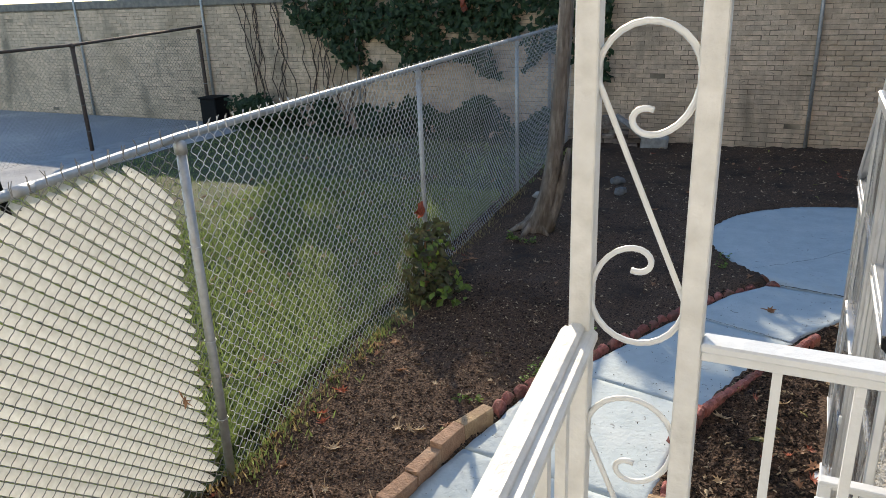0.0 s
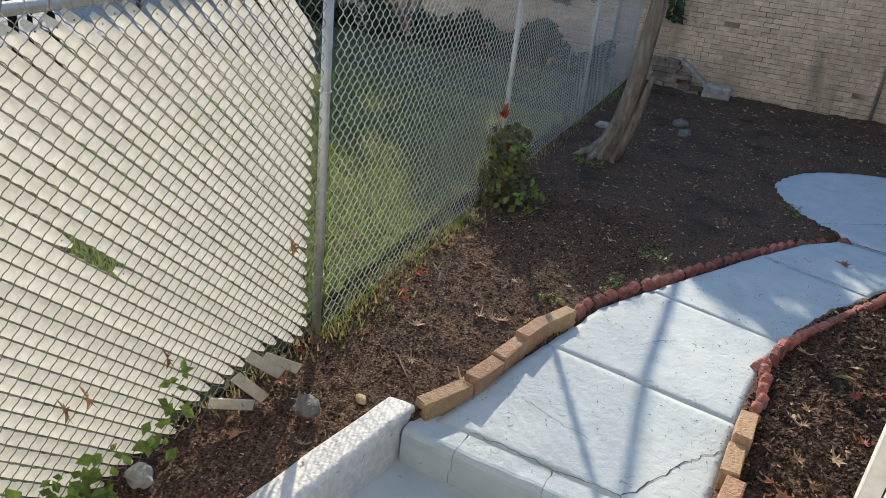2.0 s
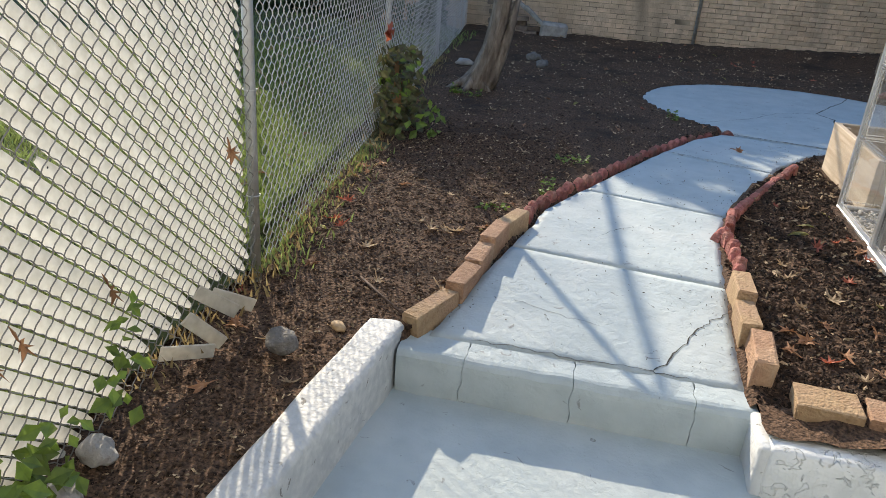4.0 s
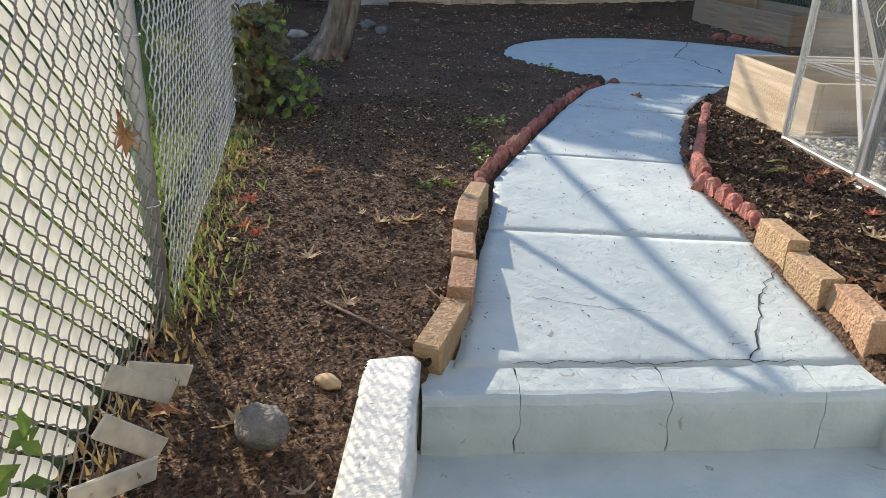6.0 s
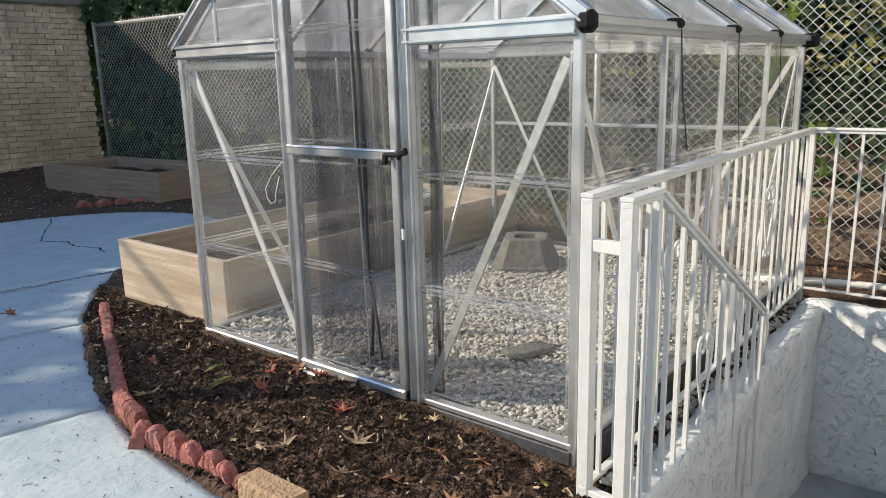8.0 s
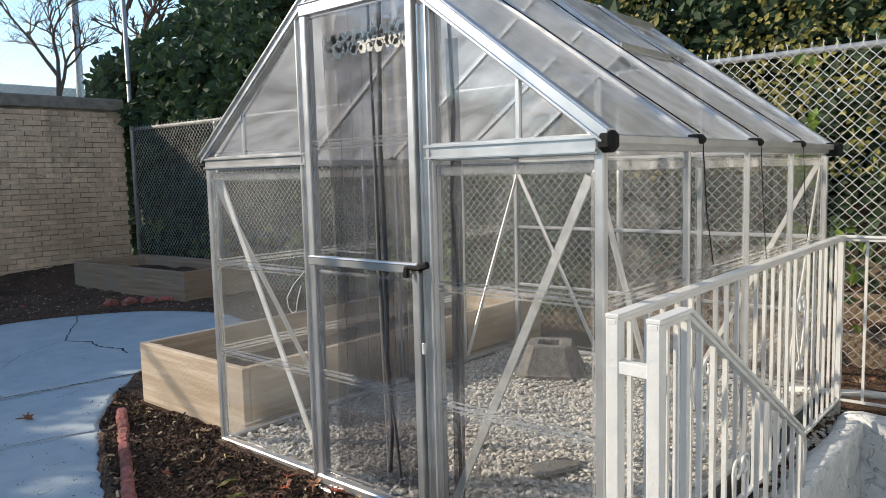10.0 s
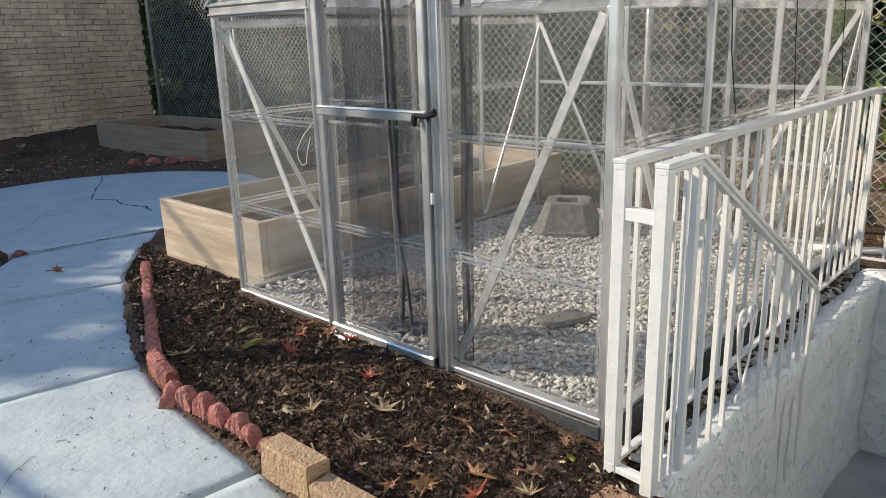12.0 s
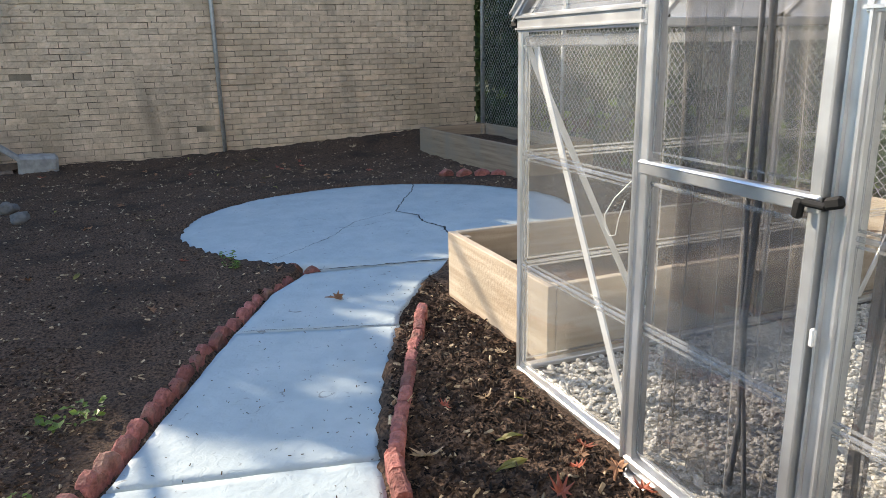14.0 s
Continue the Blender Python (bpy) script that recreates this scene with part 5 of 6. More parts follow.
limb("trunk", [(-1.98, 7.38, -0.1), (-1.93, 7.4, 0.05), (-1.87, 7.4, 0.18), (-1.80, 7.4, 0.4), (-1.745, 7.4, 0.7), (-1.71, 7.4, 1.1), (-1.675, 7.4, 1.6), (-1.64, 7.4, 2.2), (-1.62, 7.4, 2.8), (-1.6, 7.4, 3.3)],
     [0.15, 0.125, 0.10, 0.085, 0.078, 0.074, 0.07, 0.066, 0.06, 0.04], tree, 1, 18, 0.17)
limb("side_trunk", [(-1.84, 7.40, 0.0), (-1.76, 7.40, 0.15), (-1.69, 7.40, 0.4), (-1.63, 7.40, 0.65), (-1.59, 7.40, 0.90)], [0.09, 0.065, 0.05, 0.038, 0.02], tree, 4)
for k, (a, l) in enumerate(((205, 0.34), (250, 0.26), (330, 0.22), (120, 0.25))):
    c, s = math.cos(math.radians(a)), math.sin(math.radians(a))
    limb("root", [(-1.93, 7.39, 0.12), (-1.93 + c * l * 0.5, 7.39 + s * l * 0.5, 0.05), (-1.93 + c * l, 7.39 + s * l, -0.03)], [0.06, 0.035, 0.012], tree, k, 8)
limb("branch", [(-1.64, 7.4, 2.3), (-1.45, 7.35, 2.7), (-1.3, 7.2, 3.2)], [0.04, 0.03, 0.012], tree, 7, 8)


def rock(name, x, y, z, sx, sy, sz, material, label, seed, cat="stone", group=""):
    bm = bmesh.new()
    bmesh.ops.create_icosphere(bm, subdivisions=3, radius=1)
    for v in bm.verts:
        f = 1 + 0.28 * noise.noise(v.co * 1.6 + Vector((seed, 0, 0))) + 0.1 * noise.noise(v.co * 5 + Vector((seed, 3, 0)))
        v.co = Vector((v.co.x * sx * f, v.co.y * sy * f, v.co.z * sz * f))
    bm.transform(pose(x, y, z, 0, 0, seed * 37))
    return tagged(part(name, bm, material, smooth=True), label, cat, group)


rock("stone", -1.6, 9.6, 0.03, 0.10, 0.07, 0.06, M_BLOCK, "dull grey rough stone on the dark soil", 1, group="grey stones")
rock("stone", -1.44, 9.1, 0.03, 0.09, 0.07, 0.065, M_BLOCK, "dull grey rough stone on the dark soil", 2, group="grey stones")
rock("stone", -1.72, 2.36, 0.0, 0.07, 0.06, 0.045, M_BLOCK, "dark round stone half buried in mulch", 3)
rock("pebble", -1.585, 2.60, -0.04, 0.035, 0.025, 0.02, M_PALE, "pale tan pebble on the mulch", 4)
rock("stone", -2.28, 8.6, 0.04, 0.10, 0.06, 0.05, M_STONE, "pale flat stone at the fence foot", 5)
for k, (x, y) in enumerate(((-1.95, 1.45), (-1.9, 1.32), (-1.86, 1.2), (-1.98, 1.65))):
    rock("stone", x, y, -0.02, 0.06, 0.05, 0.04, M_STONE, "grey stone among ivy at the fence foot", 6 + k, group="stones at the fence")
blk = thing("stone_block", "pale grey concrete block leaning at the brick wall", "block", (-1.56, 11.7, 0))
part("body", bmbox(-0.2, 0.2, -0.1, 0.1, 0, 0.26, 0.03, m=pose(-1.56, 11.72, -0.02, 6, 4, 8)), M_STONE, blk)
rp = random.Random(8)
pile_me = [brick_mesh(0.2, 0.09, 0.065, 0.004, s + 20) for s in range(4)]
for r in range(7):
    for k in range(4 - r // 2 if r < 5 else 2):
        x, y = -2.46 + 0.19 * k + 0.05 * (r % 2) + rp.uniform(-0.02, 0.02), 11.72 + rp.uniform(-0.05, 0.05)
        b = thing("brick", "old reddish grey brick stacked in a loose pile", "brick", (x, y, 0.02 + 0.07 * r), group="brick pile")
        piece("body", pile_me[(r + k) % 4], M_PILE, b, pose(x, y, 0.02 + 0.068 * r, rp.uniform(-3, 3), rp.uniform(-3, 3), rp.uniform(-18, 18)))
for x, y, z, ry in ((-1.98, 11.7, 0.40, 35), (-1.84, 11.66, 0.31, 40)):
    b = thing("flagstone", "flat grey stone slab leaning on the brick pile", "stone", (x, y, z), group="flagstones")
    part("body", bmbox(-0.2, 0.2, -0.09, 0.09, -0.025, 0.025, 0.01, m=pose(x, y, z, 0, ry, 5)), M_STONE, b)


# ---- leaves and grass ----
def leaf_verts(p, nrm, size, rnd, long=1.5):
    n = Vector(nrm) if nrm else Vector((rnd.gauss(0, 1), rnd.gauss(0, 1), rnd.gauss(0, 1)))
    n = (n + Vector((rnd.gauss(0, 0.45), rnd.gauss(0, 0.45), rnd.gauss(0, 0.45)))).normalized()
    u = n.orthogonal().normalized()
    u.rotate(Matrix.Rotation(rnd.uniform(0, 6.28), 3, n))
    v = n.cross(u)
    s = size * rnd.uniform(0.6, 1.3)
    p = Vector(p)
    return [p - u * s * long * 0.5, p + v * s * 0.5 + n * s * 0.18, p + u * s * long * 0.5, p - v * s * 0.5 + n * s * 0.18]


LF = [(0, 1, 2), (0, 2, 3)]


def foliage(name, boxes, count, size, material, label, category, seed, facing=None, parent=None, inside=None):
    """Leaves strewn over clumps inside boxes (x0, x1, y0, y1, z0, z1), uneven, with gaps."""
    rnd = random.Random(seed)
    p = Pile()
    vol = [max(0.001, (b[1] - b[0]) * (b[3] - b[2]) * (b[5] - b[4])) for b in boxes]
    for b in rnd.choices(boxes, vol, k=count):
        for _ in range(6):
            x, y, z = rnd.uniform(b[0], b[1]), rnd.uniform(b[2], b[3]), rnd.uniform(b[4], b[5])
            if noise.noise((x * 1.7, y * 1.7, z * 1.7 + seed)) > -0.12 and (inside is None or inside(x, y, z)):
                break
        else:
            continue
        p.add(leaf_verts((x, y, z), facing, size, rnd), LF)
    ob = p.done(name, material, parent, smooth=False)
    if parent is None:
        tagged(ob, label, category, kind="stuff")
    return ob


def ivy_top(x):
    # Held at 3.5 up to x 1.2 to shade the round slab.
    return max(4.25 - 0.9 * max(0, x + 4.2), 3.5) - 0.5 * max(0, -7.0 - x) - 2.5 * max(0, x - 1.2) + 0.3 * noise.noise((x * 1.3, 0, 4))


foliage("wall_ivy", [(-8.3, -2.3, 11.72, 12.35, 1.0, 4.4)], 15000, 0.085, M_IVY, "dense dark green ivy hanging over the brick wall", "ivy", 21, (0, -1, 0.4),
        inside=lambda x, y, z: 1.15 + 0.5 * noise.noise((x * 1.1, 3, 0)) + 0.25 * max(0, -7.0 - x) * 3 < z < ivy_top(x))
# Past x -2.3 this ivy is added, unseen, to keep sun off the slab.
foliage("wall_ivy_core", [(-8.0, 1.6, 12.35, 12.95, 2.2, 4.3)], 17000, 0.14, M_IVY, "dense dark ivy behind the wall, run on unseen as a sun screen", "ivy", 22, inside=lambda x, y, z: z < ivy_top(x) - 0.1)
foliage("red_ivy", [(-6.2, -6.0, 11.7, 11.75, 1.5, 1.75), (-4.7, -4.5, 11.7, 11.75, 2.1, 2.6)], 60, 0.09, M_REDLEAF, "red autumn creeper leaves among the ivy", "ivy", 23, (0, -1, 0.3))
foliage("shrubs", [(-9.5, -3.2, 11.2, 11.8, 0.05, 0.9)], 6000, 0.07, M_IVY, "dark low shrubs along the neighbouring wall", "shrubs", 24, (0, -0.7, 0.7), inside=lambda x, y, z: z < 0.55 + 0.4 * noise.noise((x * 1.5, 0, 9)))
foliage("fence_ivy", [(4.12, 4.9, 4.9, 12.2, 0.1, 2.15)], 16000, 0.085, M_IVY, "dark green ivy hedge grown behind the fence", "ivy", 25, (-1, -0.3, 0.4))
foliage("corner_ivy", [(4.05, 6.2, 9.0, 13.0, 1.9, 4.9), (3.85, 4.6, 11.75, 12.9, 2.1, 3.1), (4.06, 4.8, 11.5, 12.9, 0.0, 2.2)], 27000, 0.10, M_IVY, "tall dark mass of ivy in the corner", "ivy", 26, (-0.6, -0.8, 0.3),
        inside=lambda x, y, z: (z < 2.9 + 0.9 * (x - 4.05) + 0.5 * noise.noise((x * 2, y * 2, 1))) and z < 5.0)
foliage("fence_ivy_depth", [(4.8, 5.7, 4.9, 13.4, 0.1, 2.7)], 15000, 0.19, M_IVY, "deep dark ivy thicket behind the fence", "ivy", 47, (-1, -0.3, 0.3))
foliage("tree_depth", [(7.6, 8.8, -3.5, 10.0, 0.6, 6.0)], 15000, 0.24, M_IVY, "dark inner foliage of the trees", "trees", 48, (-1, 0, 0.2))
foliage("fence_weeds", [(4.1, 4.5, 6.0, 11.8, 0.1, 0.75)], 700, 0.09, M_LIME, "light green weeds at the fence foot", "weeds", 27, (-1, -0.2, 0.6))
foliage("bank_plants", [(4.4, 6.5, -2.0, 6.5, 0.3, 2.0)], 9000, 0.075, M_IVY, "green undergrowth on the earth bank", "undergrowth", 28, (-1, 0, 0.5), inside=lambda x, y, z: z < 0.5 + 0.75 * (x - 4.35))
foliage("tree_line", [(5.0, 8.5, -3.0, 9.5, 1.0, 5.0)], 40000, 0.075, M_IVY, "dark leafy trees behind the fence", "trees", 29, (-1, 0, 0.3))
foliage("autumn_trees", [(4.9, 6.0, -2.0, 7.5, 1.2, 4.2)], 15000, 0.045, M_YELLOW, "yellow green autumn foliage behind the fence", "trees", 30, (-1, 0, 0.4))
foliage("fence_vine", [(3.93, 4.0, 3.04, 3.2, 0.85, 1.95)], 75, 0.055, M_LIME, "bright yellow green vine climbing the fence", "vine", 31, (-1, -0.4, 0.2))
foliage("fence_vine", [(3.93, 4.0, 2.75, 3.15, 0.25, 0.9)], 26, 0.055, M_LIME, "pale round vine leaves low on the fence", "vine", 32, (-1, -0.4, 0.2))
M_BUSH = leafy("bush_leaf", (0.10, 0.125, 0.045), (0.09, 0.07, 0.035), 0.35, 0.5, 0.5)
foliage("post_bush", [(-2.36, -1.94, 5.15, 5.8, 0.02, 0.62)], 520, 0.05, M_BUSH, "leafy green bush at the foot of the fence post", "bush", 33, (0.5, -0.5, 0.5),
        inside=lambda x, y, z: math.hypot((x + 2.2) / 0.24, (y - 5.45) / 0.36) < 1.05 - 0.5 * z)
foliage("post_bush_tips", [(-2.1, -1.82, 5.1, 5.55, 0.02, 0.25), (-2.3, -2.0, 5.2, 5.6, 0.3, 0.6)], 60, 0.05, M_LIME, "light green bush tips beside the fence", "bush", 34, (0.5, -0.5, 0.5))
foliage("fence_foot_ivy", [(-2.02, -1.9, 1.0, 1.75, -0.02, 0.2), (-2.03, -1.97, 1.78, 1.95, 0.1, 0.36)], 150, 0.045, M_LIME, "green ivy growing at the slatted fence foot", "ivy", 35, (0.7, -0.3, 0.6), inside=lambda x, y, z: z < 0.34 + 0.2 * noise.noise((x * 4, y * 4, 2)))
foliage("soil_weeds", [(-0.95, -0.72, 5.0, 5.25, 0.02, 0.06), (-1.3, -1.1, 4.0, 4.1, 0.01, 0.04), (-0.98, -0.9, 4.3, 4.9, 0.02, 0.06), (-0.1, 0.0, 6.9, 7.3, 0.01, 0.05), (-2.1, -1.8, 7.0, 7.2, 0.0, 0.15)], 420, 0.022, M_LIME, "tiny green weeds sprouting along the edging", "weeds", 36, (0, 0, 1))
for y, z in ((5.66, 1.18), (5.60, 0.95), (5.55, 0.72)):
    foliage("red_vine", [(-2.31, -2.27, y - 0.03, y + 0.03, z - 0.05, z + 0.05)], 9, 0.075, M_REDLEAF, "red creeper leaves on the fence post", "vine", int(z * 100), (1, -0.4, 0.1))
stump = thing("post_stump", "orange brown rotten stump beside the fence post", "stump", (-2.2, 5.5, 0))
STUMP = mat("rotten_wood", (0.42, 0.22, 0.10), (0.26, 0.13, 0.06), 18, 0.95, 0.8, 40)
V, F = tube([(-2.2, 5.5, -0.05), (-2.19, 5.5, 0.2), (-2.2, 5.52, 0.42), (-2.22, 5.53, 0.56)], [0.05, 0.055, 0.045, 0.02], 9)
put("trunk", V, F, STUMP, stump, True)

vines = thing("bare_vines", "bare brown climbing vine stems on the brick wall", "vine", (-8.6, 11.95, 0))
rv = random.Random(4)
for k in range(26):
    x = rv.uniform(-9.6, -7.0)
    pts = []
    for j in range(12):
        x += rv.uniform(-0.1, 0.1)
        pts.append((x, WALL_Y - 0.02 - rv.uniform(0, 0.03), 0.1 + 0.2 * j))
    V, F = tube(pts, 0.008, 4)
    put("stem", V, F, M_RUST, vines)


def grass(name, count, xf, yr, hr, material, label, seed, zf):
    rnd = random.Random(seed)
    p = Pile()
    for _ in range(count):
        y = rnd.uniform(*yr)
        x = xf(y, rnd)
        z, h, a = zf(x, y), rnd.uniform(*hr), rnd.uniform(0, 6.28)
        w, lx, ly = rnd.uniform(0.003, 0.008), rnd.gauss(0, 0.35) * h, rnd.gauss(0, 0.35) * h
        c, s = math.cos(a) * w, math.sin(a) * w
        p.add([(x - c, y - s, z), (x + c, y + s, z), (x + c * 0.6 + lx * 0.4, y + s * 0.6 + ly * 0.4, z + h * 0.6), (x + lx, y + ly, z + h)], [(0, 1, 2), (0, 2, 3)])
    tagged(p.done(name, material), label, "grass", kind="stuff")


grass("lawn_grass", 48000, lambda y, r: -2.2 - 0.1 * max(0, y - 2.9) - 3.2 * r.random() ** 1.9, (1.0, 8.5), (0.04, 0.11), M_GRASS, "short green lawn grass behind the fence", 41, lambda x, y: 0.02)
grass("far_grass", 16000, lambda y, r: r.uniform(-9.0, -2.6), (3.0, 11.3), (0.03, 0.08), M_GRASS, "thin green lawn grass further off", 42, lambda x, y: 0.02)
grass("fence_grass", 1700, lambda y, r: fence_x(y) + r.gauss(-0.05, 0.11), (2.85, 4.9), (0.015, 0.07), M_GRASS, "long green grass along the fence foot", 43, lambda x, y: 0.0)
grass("fence_straw", 1500, lambda y, r: fence_x(y) + r.gauss(0.05, 0.06), (1.9, 9.0), (0.015, 0.06), M_STRAW, "dry yellow grass along the fence foot", 44, lambda x, y: 0.0)

# loose bark chips and dry bits over the mulch
chips, bits, bed_chips = Pile(), Pile(), Pile()
rc = random.Random(12)


def open_soil(x, y):
    if y > 2.5 and y < 6.8 and lerp_line(LEFT, y) - 0.02 < x < lerp_line(RIGHT, y) + 0.02:
        return False
    if math.hypot((x - CIRCLE[0]) / CIRCLE[2], (y - CIRCLE[1]) / CIRCLE[3]) < 1.02:
        return False
    if (x > 0.74 and 2.75 < y < 4.84) or (x > 0.95 and 4.8 < y < 5.95):
        return False
    return not (-1.5 < x < 3.2 and y < 2.62) and -2.3 < x


def chip(pile, x, y, z, l, w, h, rnd):
    a, t = rnd.uniform(0, 6.28), rnd.gauss(0, 0.45)
    c, s = math.cos(a), math.sin(a)
    V = []
    for (u, v, q) in ((-1, -0.6, 0), (-0.8, 0.7, 0), (1, 0.5, 0), (0.9, -0.8, 0), (-0.6, 0, 1), (0.6, 0.1, 1)):
        V.append((x + u * l * c - v * w * s, y + u * l * s + v * w * c, z + q * h + u * l * t))
    pile.add(V, [(0, 3, 2, 1), (0, 4, 1), (3, 0, 4, 5), (2, 3, 5), (1, 4, 5, 2)])


for i in range(95000):
    near = rc.random()
    if near < 0.42:
        x, y = rc.uniform(0.02, 1.0), rc.uniform(2.6, 6.4)
    elif near < 0.8:
        x, y = rc.uniform(-2.15, -0.8), rc.uniform(1.0, 5.6)
    else:
        x, y = rc.uniform(-2.4, 3.9), rc.uniform(5.0, 11.9)
    if not open_soil(x, y):
        continue
    big_bed = near < 0.42
    l = rc.uniform(0.003, 0.009) if not big_bed else rc.uniform(0.004, 0.02) * (1 if rc.random() < 0.3 else 0.6)
    dry = rc.random() < (0.18 if near > 0.8 else 0.03 if big_bed else 0.075)
    if dry:
        l *= 1.9 if near > 0.8 else 1.4
    chip(bits if dry else bed_chips if big_bed else chips, x, y, ground_z(x, y) - 0.001, l, l * rc.uniform(0.25, 0.6), l * 0.5, rc)
tagged(chips.done("mulch_chips", M_CHIP), "loose brown bark chips strewn over the beds", "mulch", kind="stuff")
tagged(bed_chips.done("bed_chips", M_BEDCHIP), "brown bark chips covering the flower bed, toned dark for its shade", "mulch", kind="stuff")
clods = Pile()
for i in range(24000):
    if i % 3:
        x, y = rc.uniform(-2.1, -0.85), rc.uniform(1.0, 6.0)
    elif i % 2:
        x, y = rc.uniform(0.05, 0.8), rc.uniform(2.5, 5.5)
    else:
        x, y = rc.uniform(-2.3, 1.0), rc.uniform(5.0, 9.0)
    if open_soil(x, y):
        pebble(clods, x, y, ground_z(x, y) - 0.001, 0.004 + 0.011 * rc.random() ** 3, rc)
tagged(clods.done("soil_clods", M_CLOD), "small dark clods of soil covering the beds", "soil", kind="stuff")
grit = Pile()
for i in range(420):
    y = rc.uniform(2.75, 6.5)
    a, b = lerp_line(LEFT, y), lerp_line(RIGHT, y)
    x = a + (b - a) * (rc.random() if i % 3 else 1 - 0.16 * rc.random() ** 2)
    l = rc.uniform(0.002, 0.006)
    chip(grit, x, y, path_z(y) + 0.003, l, l * 0.5, l * 0.4, rc)
tagged(grit.done("path_grit", M_CLOD), "dark specks of soil and grit on the path", "grit", kind="stuff")
tagged(bits.done("dry_litter", M_TWIG), "pale dry twig and leaf litter on the mulch", "litter", kind="stuff")


def oak_leaf(seed, lobes=4):
    """A curled leaf with pointed lobes round a midrib and a short stalk; one lobe gives a plain narrow leaf."""
    rnd = random.Random(seed)
    if lobes == 1:
        half = [(0.5, 0.0), (0.28, 0.13), (0.0, 0.2), (-0.25, 0.15), (-0.48, 0.03), (-0.7, 0.008)]
    else:
        half = [(0.62, 0.0)]
        for a, q in ((22, 0.27), (40, 0.56), (58, 0.22), (80, 0.46), (104, 0.17), (128, 0.36), (150, 0.14), (170, 0.32), (177, 0.62)):
            q *= rnd.uniform(0.88, 1.12)
            half.append((1.15 * q * math.cos(radians(a)), q * math.sin(radians(a))))
    outline = half + [(u, -v * rnd.uniform(0.85, 1.1)) for u, v in half[1:][::-1]]
    bend = 0.5 if seed % 2 else -0.35
    V = [(0.0, 0.0, 0.0)]
    for ring in (0.55, 1.0):
        V += [(u * ring, v * ring * (1 - 0.35 * abs(v)), 1.1 * (v * ring) ** 2 + bend * (u * ring) ** 2 + 0.05 * math.sin(7 * u + 5 * v + seed)) for u, v in outline]
    n = len(outline)
    F = [(0, 1 + k, 1 + (k + 1) % n) for k in range(n)] + [(1 + k, 1 + n + k, 1 + n + (k + 1) % n, 1 + (k + 1) % n) for k in range(n)]
    me = bpy.data.meshes.new("leaf")
    me.from_pydata(V, [], F)
    me.update()
    return me


LEAFMATS = [M_OAK, M_PALE, M_OAK, M_REDLEAF, M_YELLOW, M_PALE]
LEAFWORDS = ["brown oak leaf fallen on the dark mulch", "pale dry leaf fallen on the dark mulch", "tan lobed leaf fallen on the dark mulch", "red autumn leaf fallen on the mulch", "yellow autumn leaf fallen on the mulch", "pale curled leaf lying on the soil"]
leafmesh = []
for k in range(6):
    me = oak_leaf(k, 3 if k != 4 else 1)
    me.materials.append(LEAFMATS[k])
    leafmesh.append(me)
rl = random.Random(6)


def drop_leaf(x, y, z=None, size=0.08, k=None, spin=None):
    k = rl.choice((0, 1, 1, 2, 5, 5, 0, 3, 4)) if k is None else k
    ob = new("fallen_leaf", leafmesh[k])
    z = ground_z(x, y) + 0.012 if z is None else z
    ob.matrix_basis = pose(x, y, z, rl.uniform(-22, 22), rl.uniform(-22, 22), rl.uniform(0, 360) if spin is None else spin) @ Matrix.Scale(size * rl.uniform(0.8, 1.2), 4)
    tagged(ob, LEAFWORDS[k], "leaf", "fallen leaves")


for x, y, k in ((0.33, 2.92, 3), (0.27, 3.05, 2), (0.40, 2.98, 0), (0.22, 3.14, 0), (0.36, 3.2, 2), (0.5, 2.85, 0), (0.60, 3.02, 2), (0.62, 2.80, 4), (0.55, 3.15, 0), (0.3, 3.34, 1), (0.44, 3.42, 1),
                (0.3, 3.8, 1), (0.28, 3.6, 5), (0.55, 3.6, 3), (0.5, 4.0, 3), (0.6, 4.08, 3), (0.66, 4.15, 0), (0.72, 4.05, 0), (0.7, 4.2, 3), (0.45, 4.2, 4), (0.5, 4.35, 4), (0.24, 4.4, 1), (0.62, 3.38, 4), (0.7, 3.3, 1),
                (0.2, 3.0, 0), (0.42, 2.8, 5), (0.72, 3.92, 3), (0.66, 3.86, 0), (0.3, 4.75, 5), (0.55, 4.6, 1), (-0.02, 4.72, 4)):
    if open_soil(x, y):
        drop_leaf(x, y, size=0.085, k=k)
for x, y, k in ((-1.45, 3.6, 5), (-1.38, 3.62, 1), (-1.33, 3.63, 1), (-1.55, 3.0, 5), (-1.9, 3.5, 3), (-1.75, 4.2, 2), (-1.8, 2.45, 5), (-1.62, 2.2, 1), (-1.98, 2.5, 0), (-1.7, 3.3, 1), (-1.25, 3.0, 5), (-1.2, 3.75, 0)):
    drop_leaf(x, y, size=0.08, k=k)
for i in range(200):
    x, y = rl.uniform(-2.3, 3.6), rl.uniform(2.7, 11.8)
    if open_soil(x, y):
        drop_leaf(x, y, size=0.055 if y < 6 else 0.07)
for i in range(40):
    y = rl.uniform(2.0, 6.5)
    drop_leaf(fence_x(y) + rl.uniform(0.0, 0.25), y, size=0.08, k=rl.choice((0, 2, 3, 0)))
for i in range(110):
    drop_leaf(-2.5 - 4.0 * rl.random() ** 1.4, rl.uniform(3.0, 9.5), z=0.075, size=0.085, k=rl.choice((1, 5, 0, 2)))
for i in range(60):
    drop_leaf(rl.uniform(3.25, 4.6), rl.uniform(0.5, 2.75), z=0.05 + 0.02 * rl.random(), size=0.09)
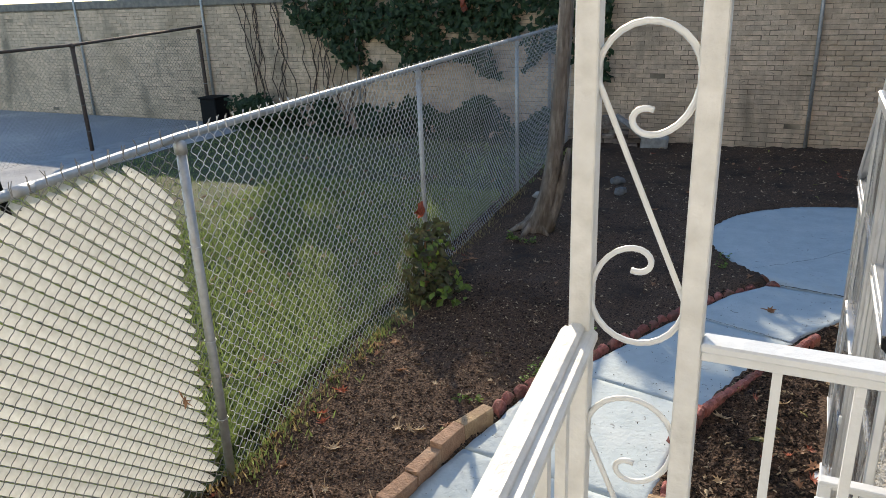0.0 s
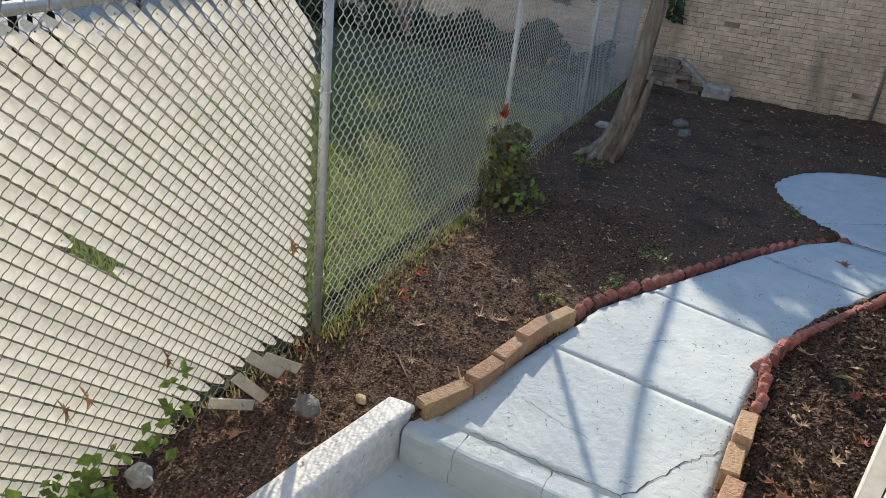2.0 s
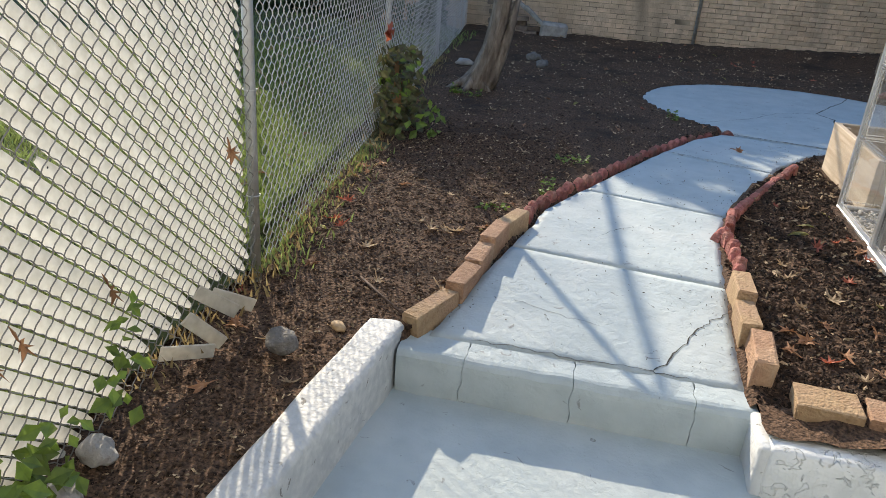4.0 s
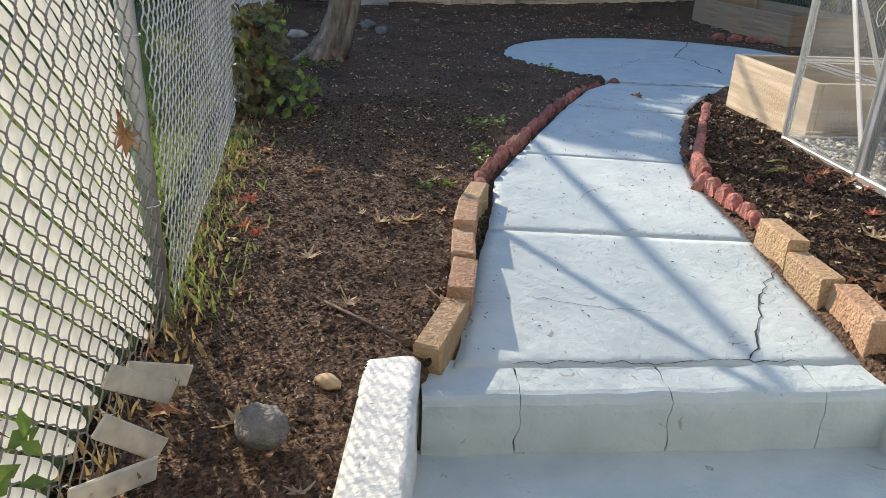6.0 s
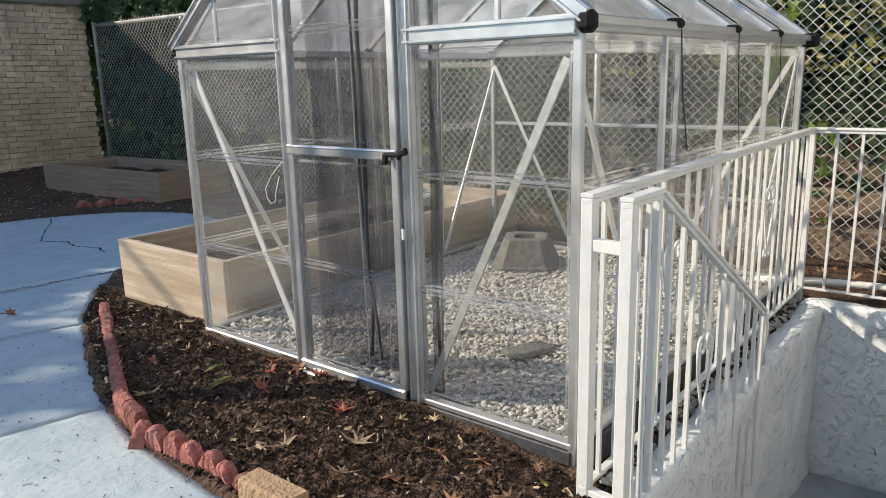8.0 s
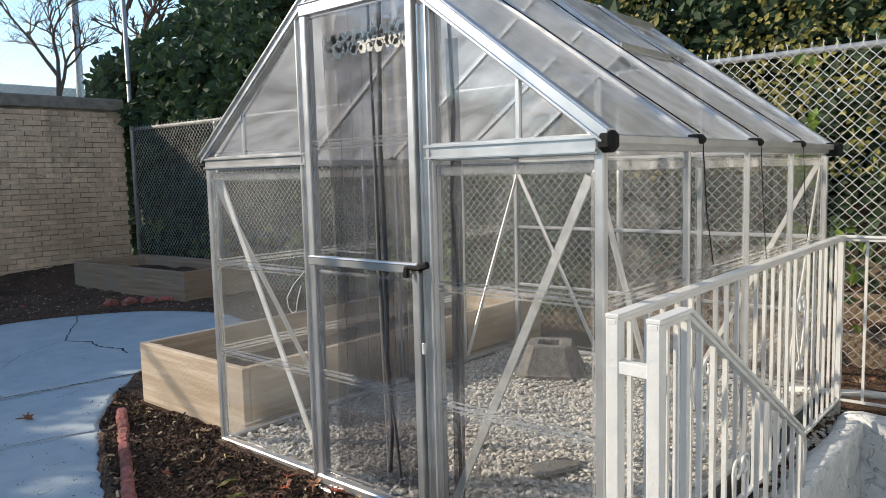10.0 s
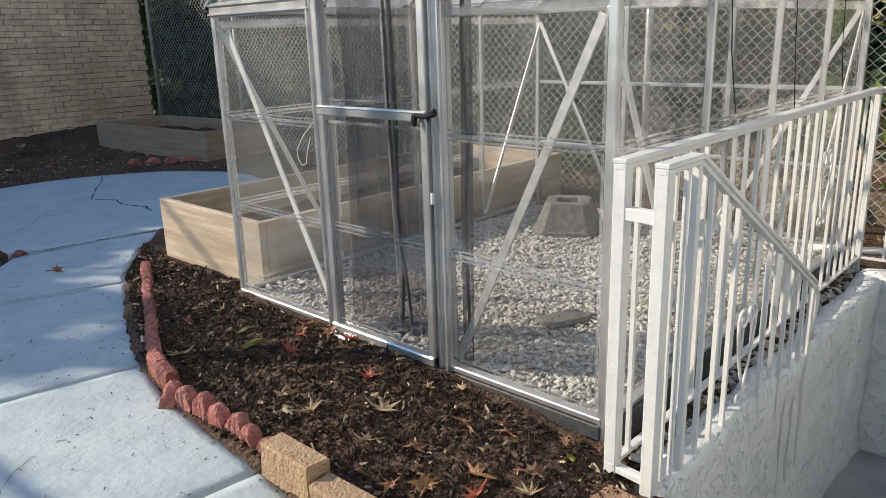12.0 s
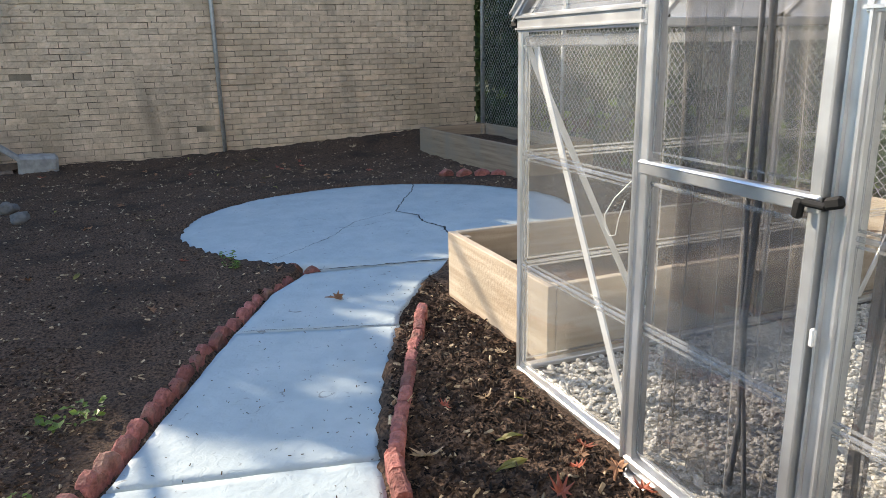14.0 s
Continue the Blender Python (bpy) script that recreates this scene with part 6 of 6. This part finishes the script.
for x, y, z, s in ((-2.0, 2.62, 0.62, 90), (-2.0, 1.86, 0.40, 70), (-2.0, 1.5, 0.42, 80), (-2.01, 1.42, 0.40, 60)):
    ob = new("stuck_leaf", leafmesh[0])
    ob.matrix_basis = pose(x - 0.03, y, z, 0, 80, s) @ Matrix.Scale(0.09, 4)
    tagged(ob, "brown dry leaf caught in the fence mesh", "leaf", "leaves in the fence")

hose = thing("white_pipe", "long white plastic pipe lying on the ground by the railing", "pipe", (3.4, 2.3, 0.05))
rod("body", [(3.15, 2.95, 0.06), (3.35, 2.6, 0.05), (3.42, 2.3, 0.045), (3.45, 1.8, 0.045), (3.44, 1.2, 0.05)], 0.022, M_PVC, hose, 8)
rust_post = thing("rusty_post", "old rusty brown steel post beside the fence", "post", (3.95, 2.25, 0))
rod("body", [(3.9, 2.28, -0.1), (3.9, 2.28, 0.72)], 0.03, M_RUST, rust_post, 10)
rod("upper_pole", [(3.9, 2.28, 0.72), (3.9, 2.28, 2.05)], 0.027, M_GALV, rust_post, 10, "pale galvanised upper length")
twig = thing("twig", "dry brown twig lying on the mulch", "twig", (-1.4, 2.8, 0))
rod("body", [(-1.62, 2.98, 0.0), (-1.5, 2.86, 0.0), (-1.36, 2.75, -0.02)], 0.006, M_RUST, twig, 5)

frame_legs = thing("metal_frame", "black metal frame legs standing in the next yard", "metal frame", (-8, 5.4, 0))
for y0, y1, r in ((5.72, 5.50, 0.05), (5.38, 5.48, 0.028), (5.22, 5.18, 0.05)):
    rod("leg", [(-8.0, y0, 0.0), (-8.0, (y0 + y1) / 2, 1.0), (-8.0, y1, 2.1)], r, M_BLACK, frame_legs, 8)
rod("hook", [(-7.95, 5.58 + 0.09 * math.cos(a), 0.5 + 0.07 * math.sin(a)) for a in [k * 0.5 for k in range(13)]], 0.014, M_GALV, frame_legs, 6)
bin_box = thing("utility_box", "dark green utility box at the neighbouring wall", "box", (-10.2, 11.7, 0))
part("body", bmbox(-10.35, -9.95, 11.5, 11.9, 0, 0.55, 0.02), M_BLACK, bin_box)
part("lid", bmbox(-10.37, -9.93, 11.48, 11.92, 0.55, 0.58, 0.008), M_BLACK, bin_box)
speck = new("curled_leaf", leafmesh[0])
speck.matrix_basis = pose(0.40, 6.12, 0.014, 30, 20, 15) @ Matrix.Scale(0.10, 4)
tagged(speck, "small dark curled leaf lying on the path", "leaf")

# ---- beyond the wall ----
shed = thing("far_building", "low white flat roofed building beyond the wall", "building", (10, 32, 0))
part("wall", bmbox(-6, 24, 30, 38, -0.1, 4.3, 0.05), M_FAR, shed)
part("roof", bmbox(-6.3, 24.3, 29.7, 38.3, 4.3, 4.75, 0.05), M_FAR, shed)
pole = thing("utility_pole", "grey utility pole beyond the wall", "pole", (10.4, 28, 0))
rod("body", [(10.4, 28, -0.1), (10.4, 28, 9.5)], 0.14, M_GALV, pole, 8)
part("transformer", bmbox(9.5, 11.2, 27.7, 28.3, 7.6, 8.6, 0.1), M_FAR, pole)


def bare_tree(x, y, h, seed):
    t = thing("bare_tree", "bare leafless tree beyond the wall", "tree", (x, y, 0))
    rnd = random.Random(seed)
    p = Pile()

    def grow(a, d, l, r, depth):
        b = a + d * l
        V, F = tube([a, (a + b) / 2 + Vector((rnd.gauss(0, l * 0.05), rnd.gauss(0, l * 0.05), 0)), b], [r, r * 0.8, r * 0.65], 5)
        p.add(V, F)
        if depth:
            for _ in range(3 if depth > 2 else 4):
                e = (d + Vector((rnd.gauss(0, 0.5), rnd.gauss(0, 0.5), rnd.gauss(0.1, 0.3)))).normalized()
                grow(b - d * l * rnd.uniform(0, 0.3), e, l * rnd.uniform(0.55, 0.8), r * 0.6, depth - 1)

    V, F = tube([(x, y, -0.1), (x, y, h * 0.35)], [0.18, 0.14], 7)
    put("trunk", V, F, M_RUST, t)
    grow(Vector((x, y, h * 0.34)), Vector((0, 0, 1)), h * 0.22, 0.12, 5)
    p.done("crown", M_RUST, t)


bare_tree(9.3, 27, 8.5, 3)
bare_tree(6.5, 17, 6.5, 5)

# ---- bricks of the rear wall, last ----
brick_rnd = random.Random(2)
wall_pile = Pile()
wall_bricks = [brick_mesh(0.207, 0.03, 0.060, 0.0045, s + 40) for s in range(6)]
course, zc = 0, -0.05
while zc < WALL_TOP - 0.06:
    x = -23.98 + (0.107 if course % 2 else 0)
    header = course % 6 == 5
    while x < 3.94 - 0.1:
        l = 0.203
        x1 = min(x + l, 3.96)
        jx, jz, py = brick_rnd.uniform(-0.003, 0.003), brick_rnd.uniform(-0.003, 0.003), brick_rnd.uniform(-0.004, 0.004)
        if 0.3 < x < 3.0 and 0.15 < zc < 1.65:
            piece("brick", wall_bricks[brick_rnd.randrange(6)], M_BRICK, wall, pose((x + x1) / 2 + jx, WALL_Y + 0.012 + py, zc + jz, 0, brick_rnd.uniform(-0.6, 0.6), 0))
        elif brick_rnd.random() > 0.004:
            b = [(px + brick_rnd.uniform(-0.004, 0.004), qy, pz + brick_rnd.uniform(-0.004, 0.004)) for px, qy, pz in boxv(x + jx, x1 + jx + 0.004, WALL_Y - 0.003 + py, WALL_Y + 0.03, zc + jz - 0.001, zc + jz + 0.060)]
            wall_pile.add(b, BOXF)
        x += 0.214
    zc += 0.068
    course += 1
tagged(wall_pile.done("bricks", M_BRICK, wall), kind="stuff")
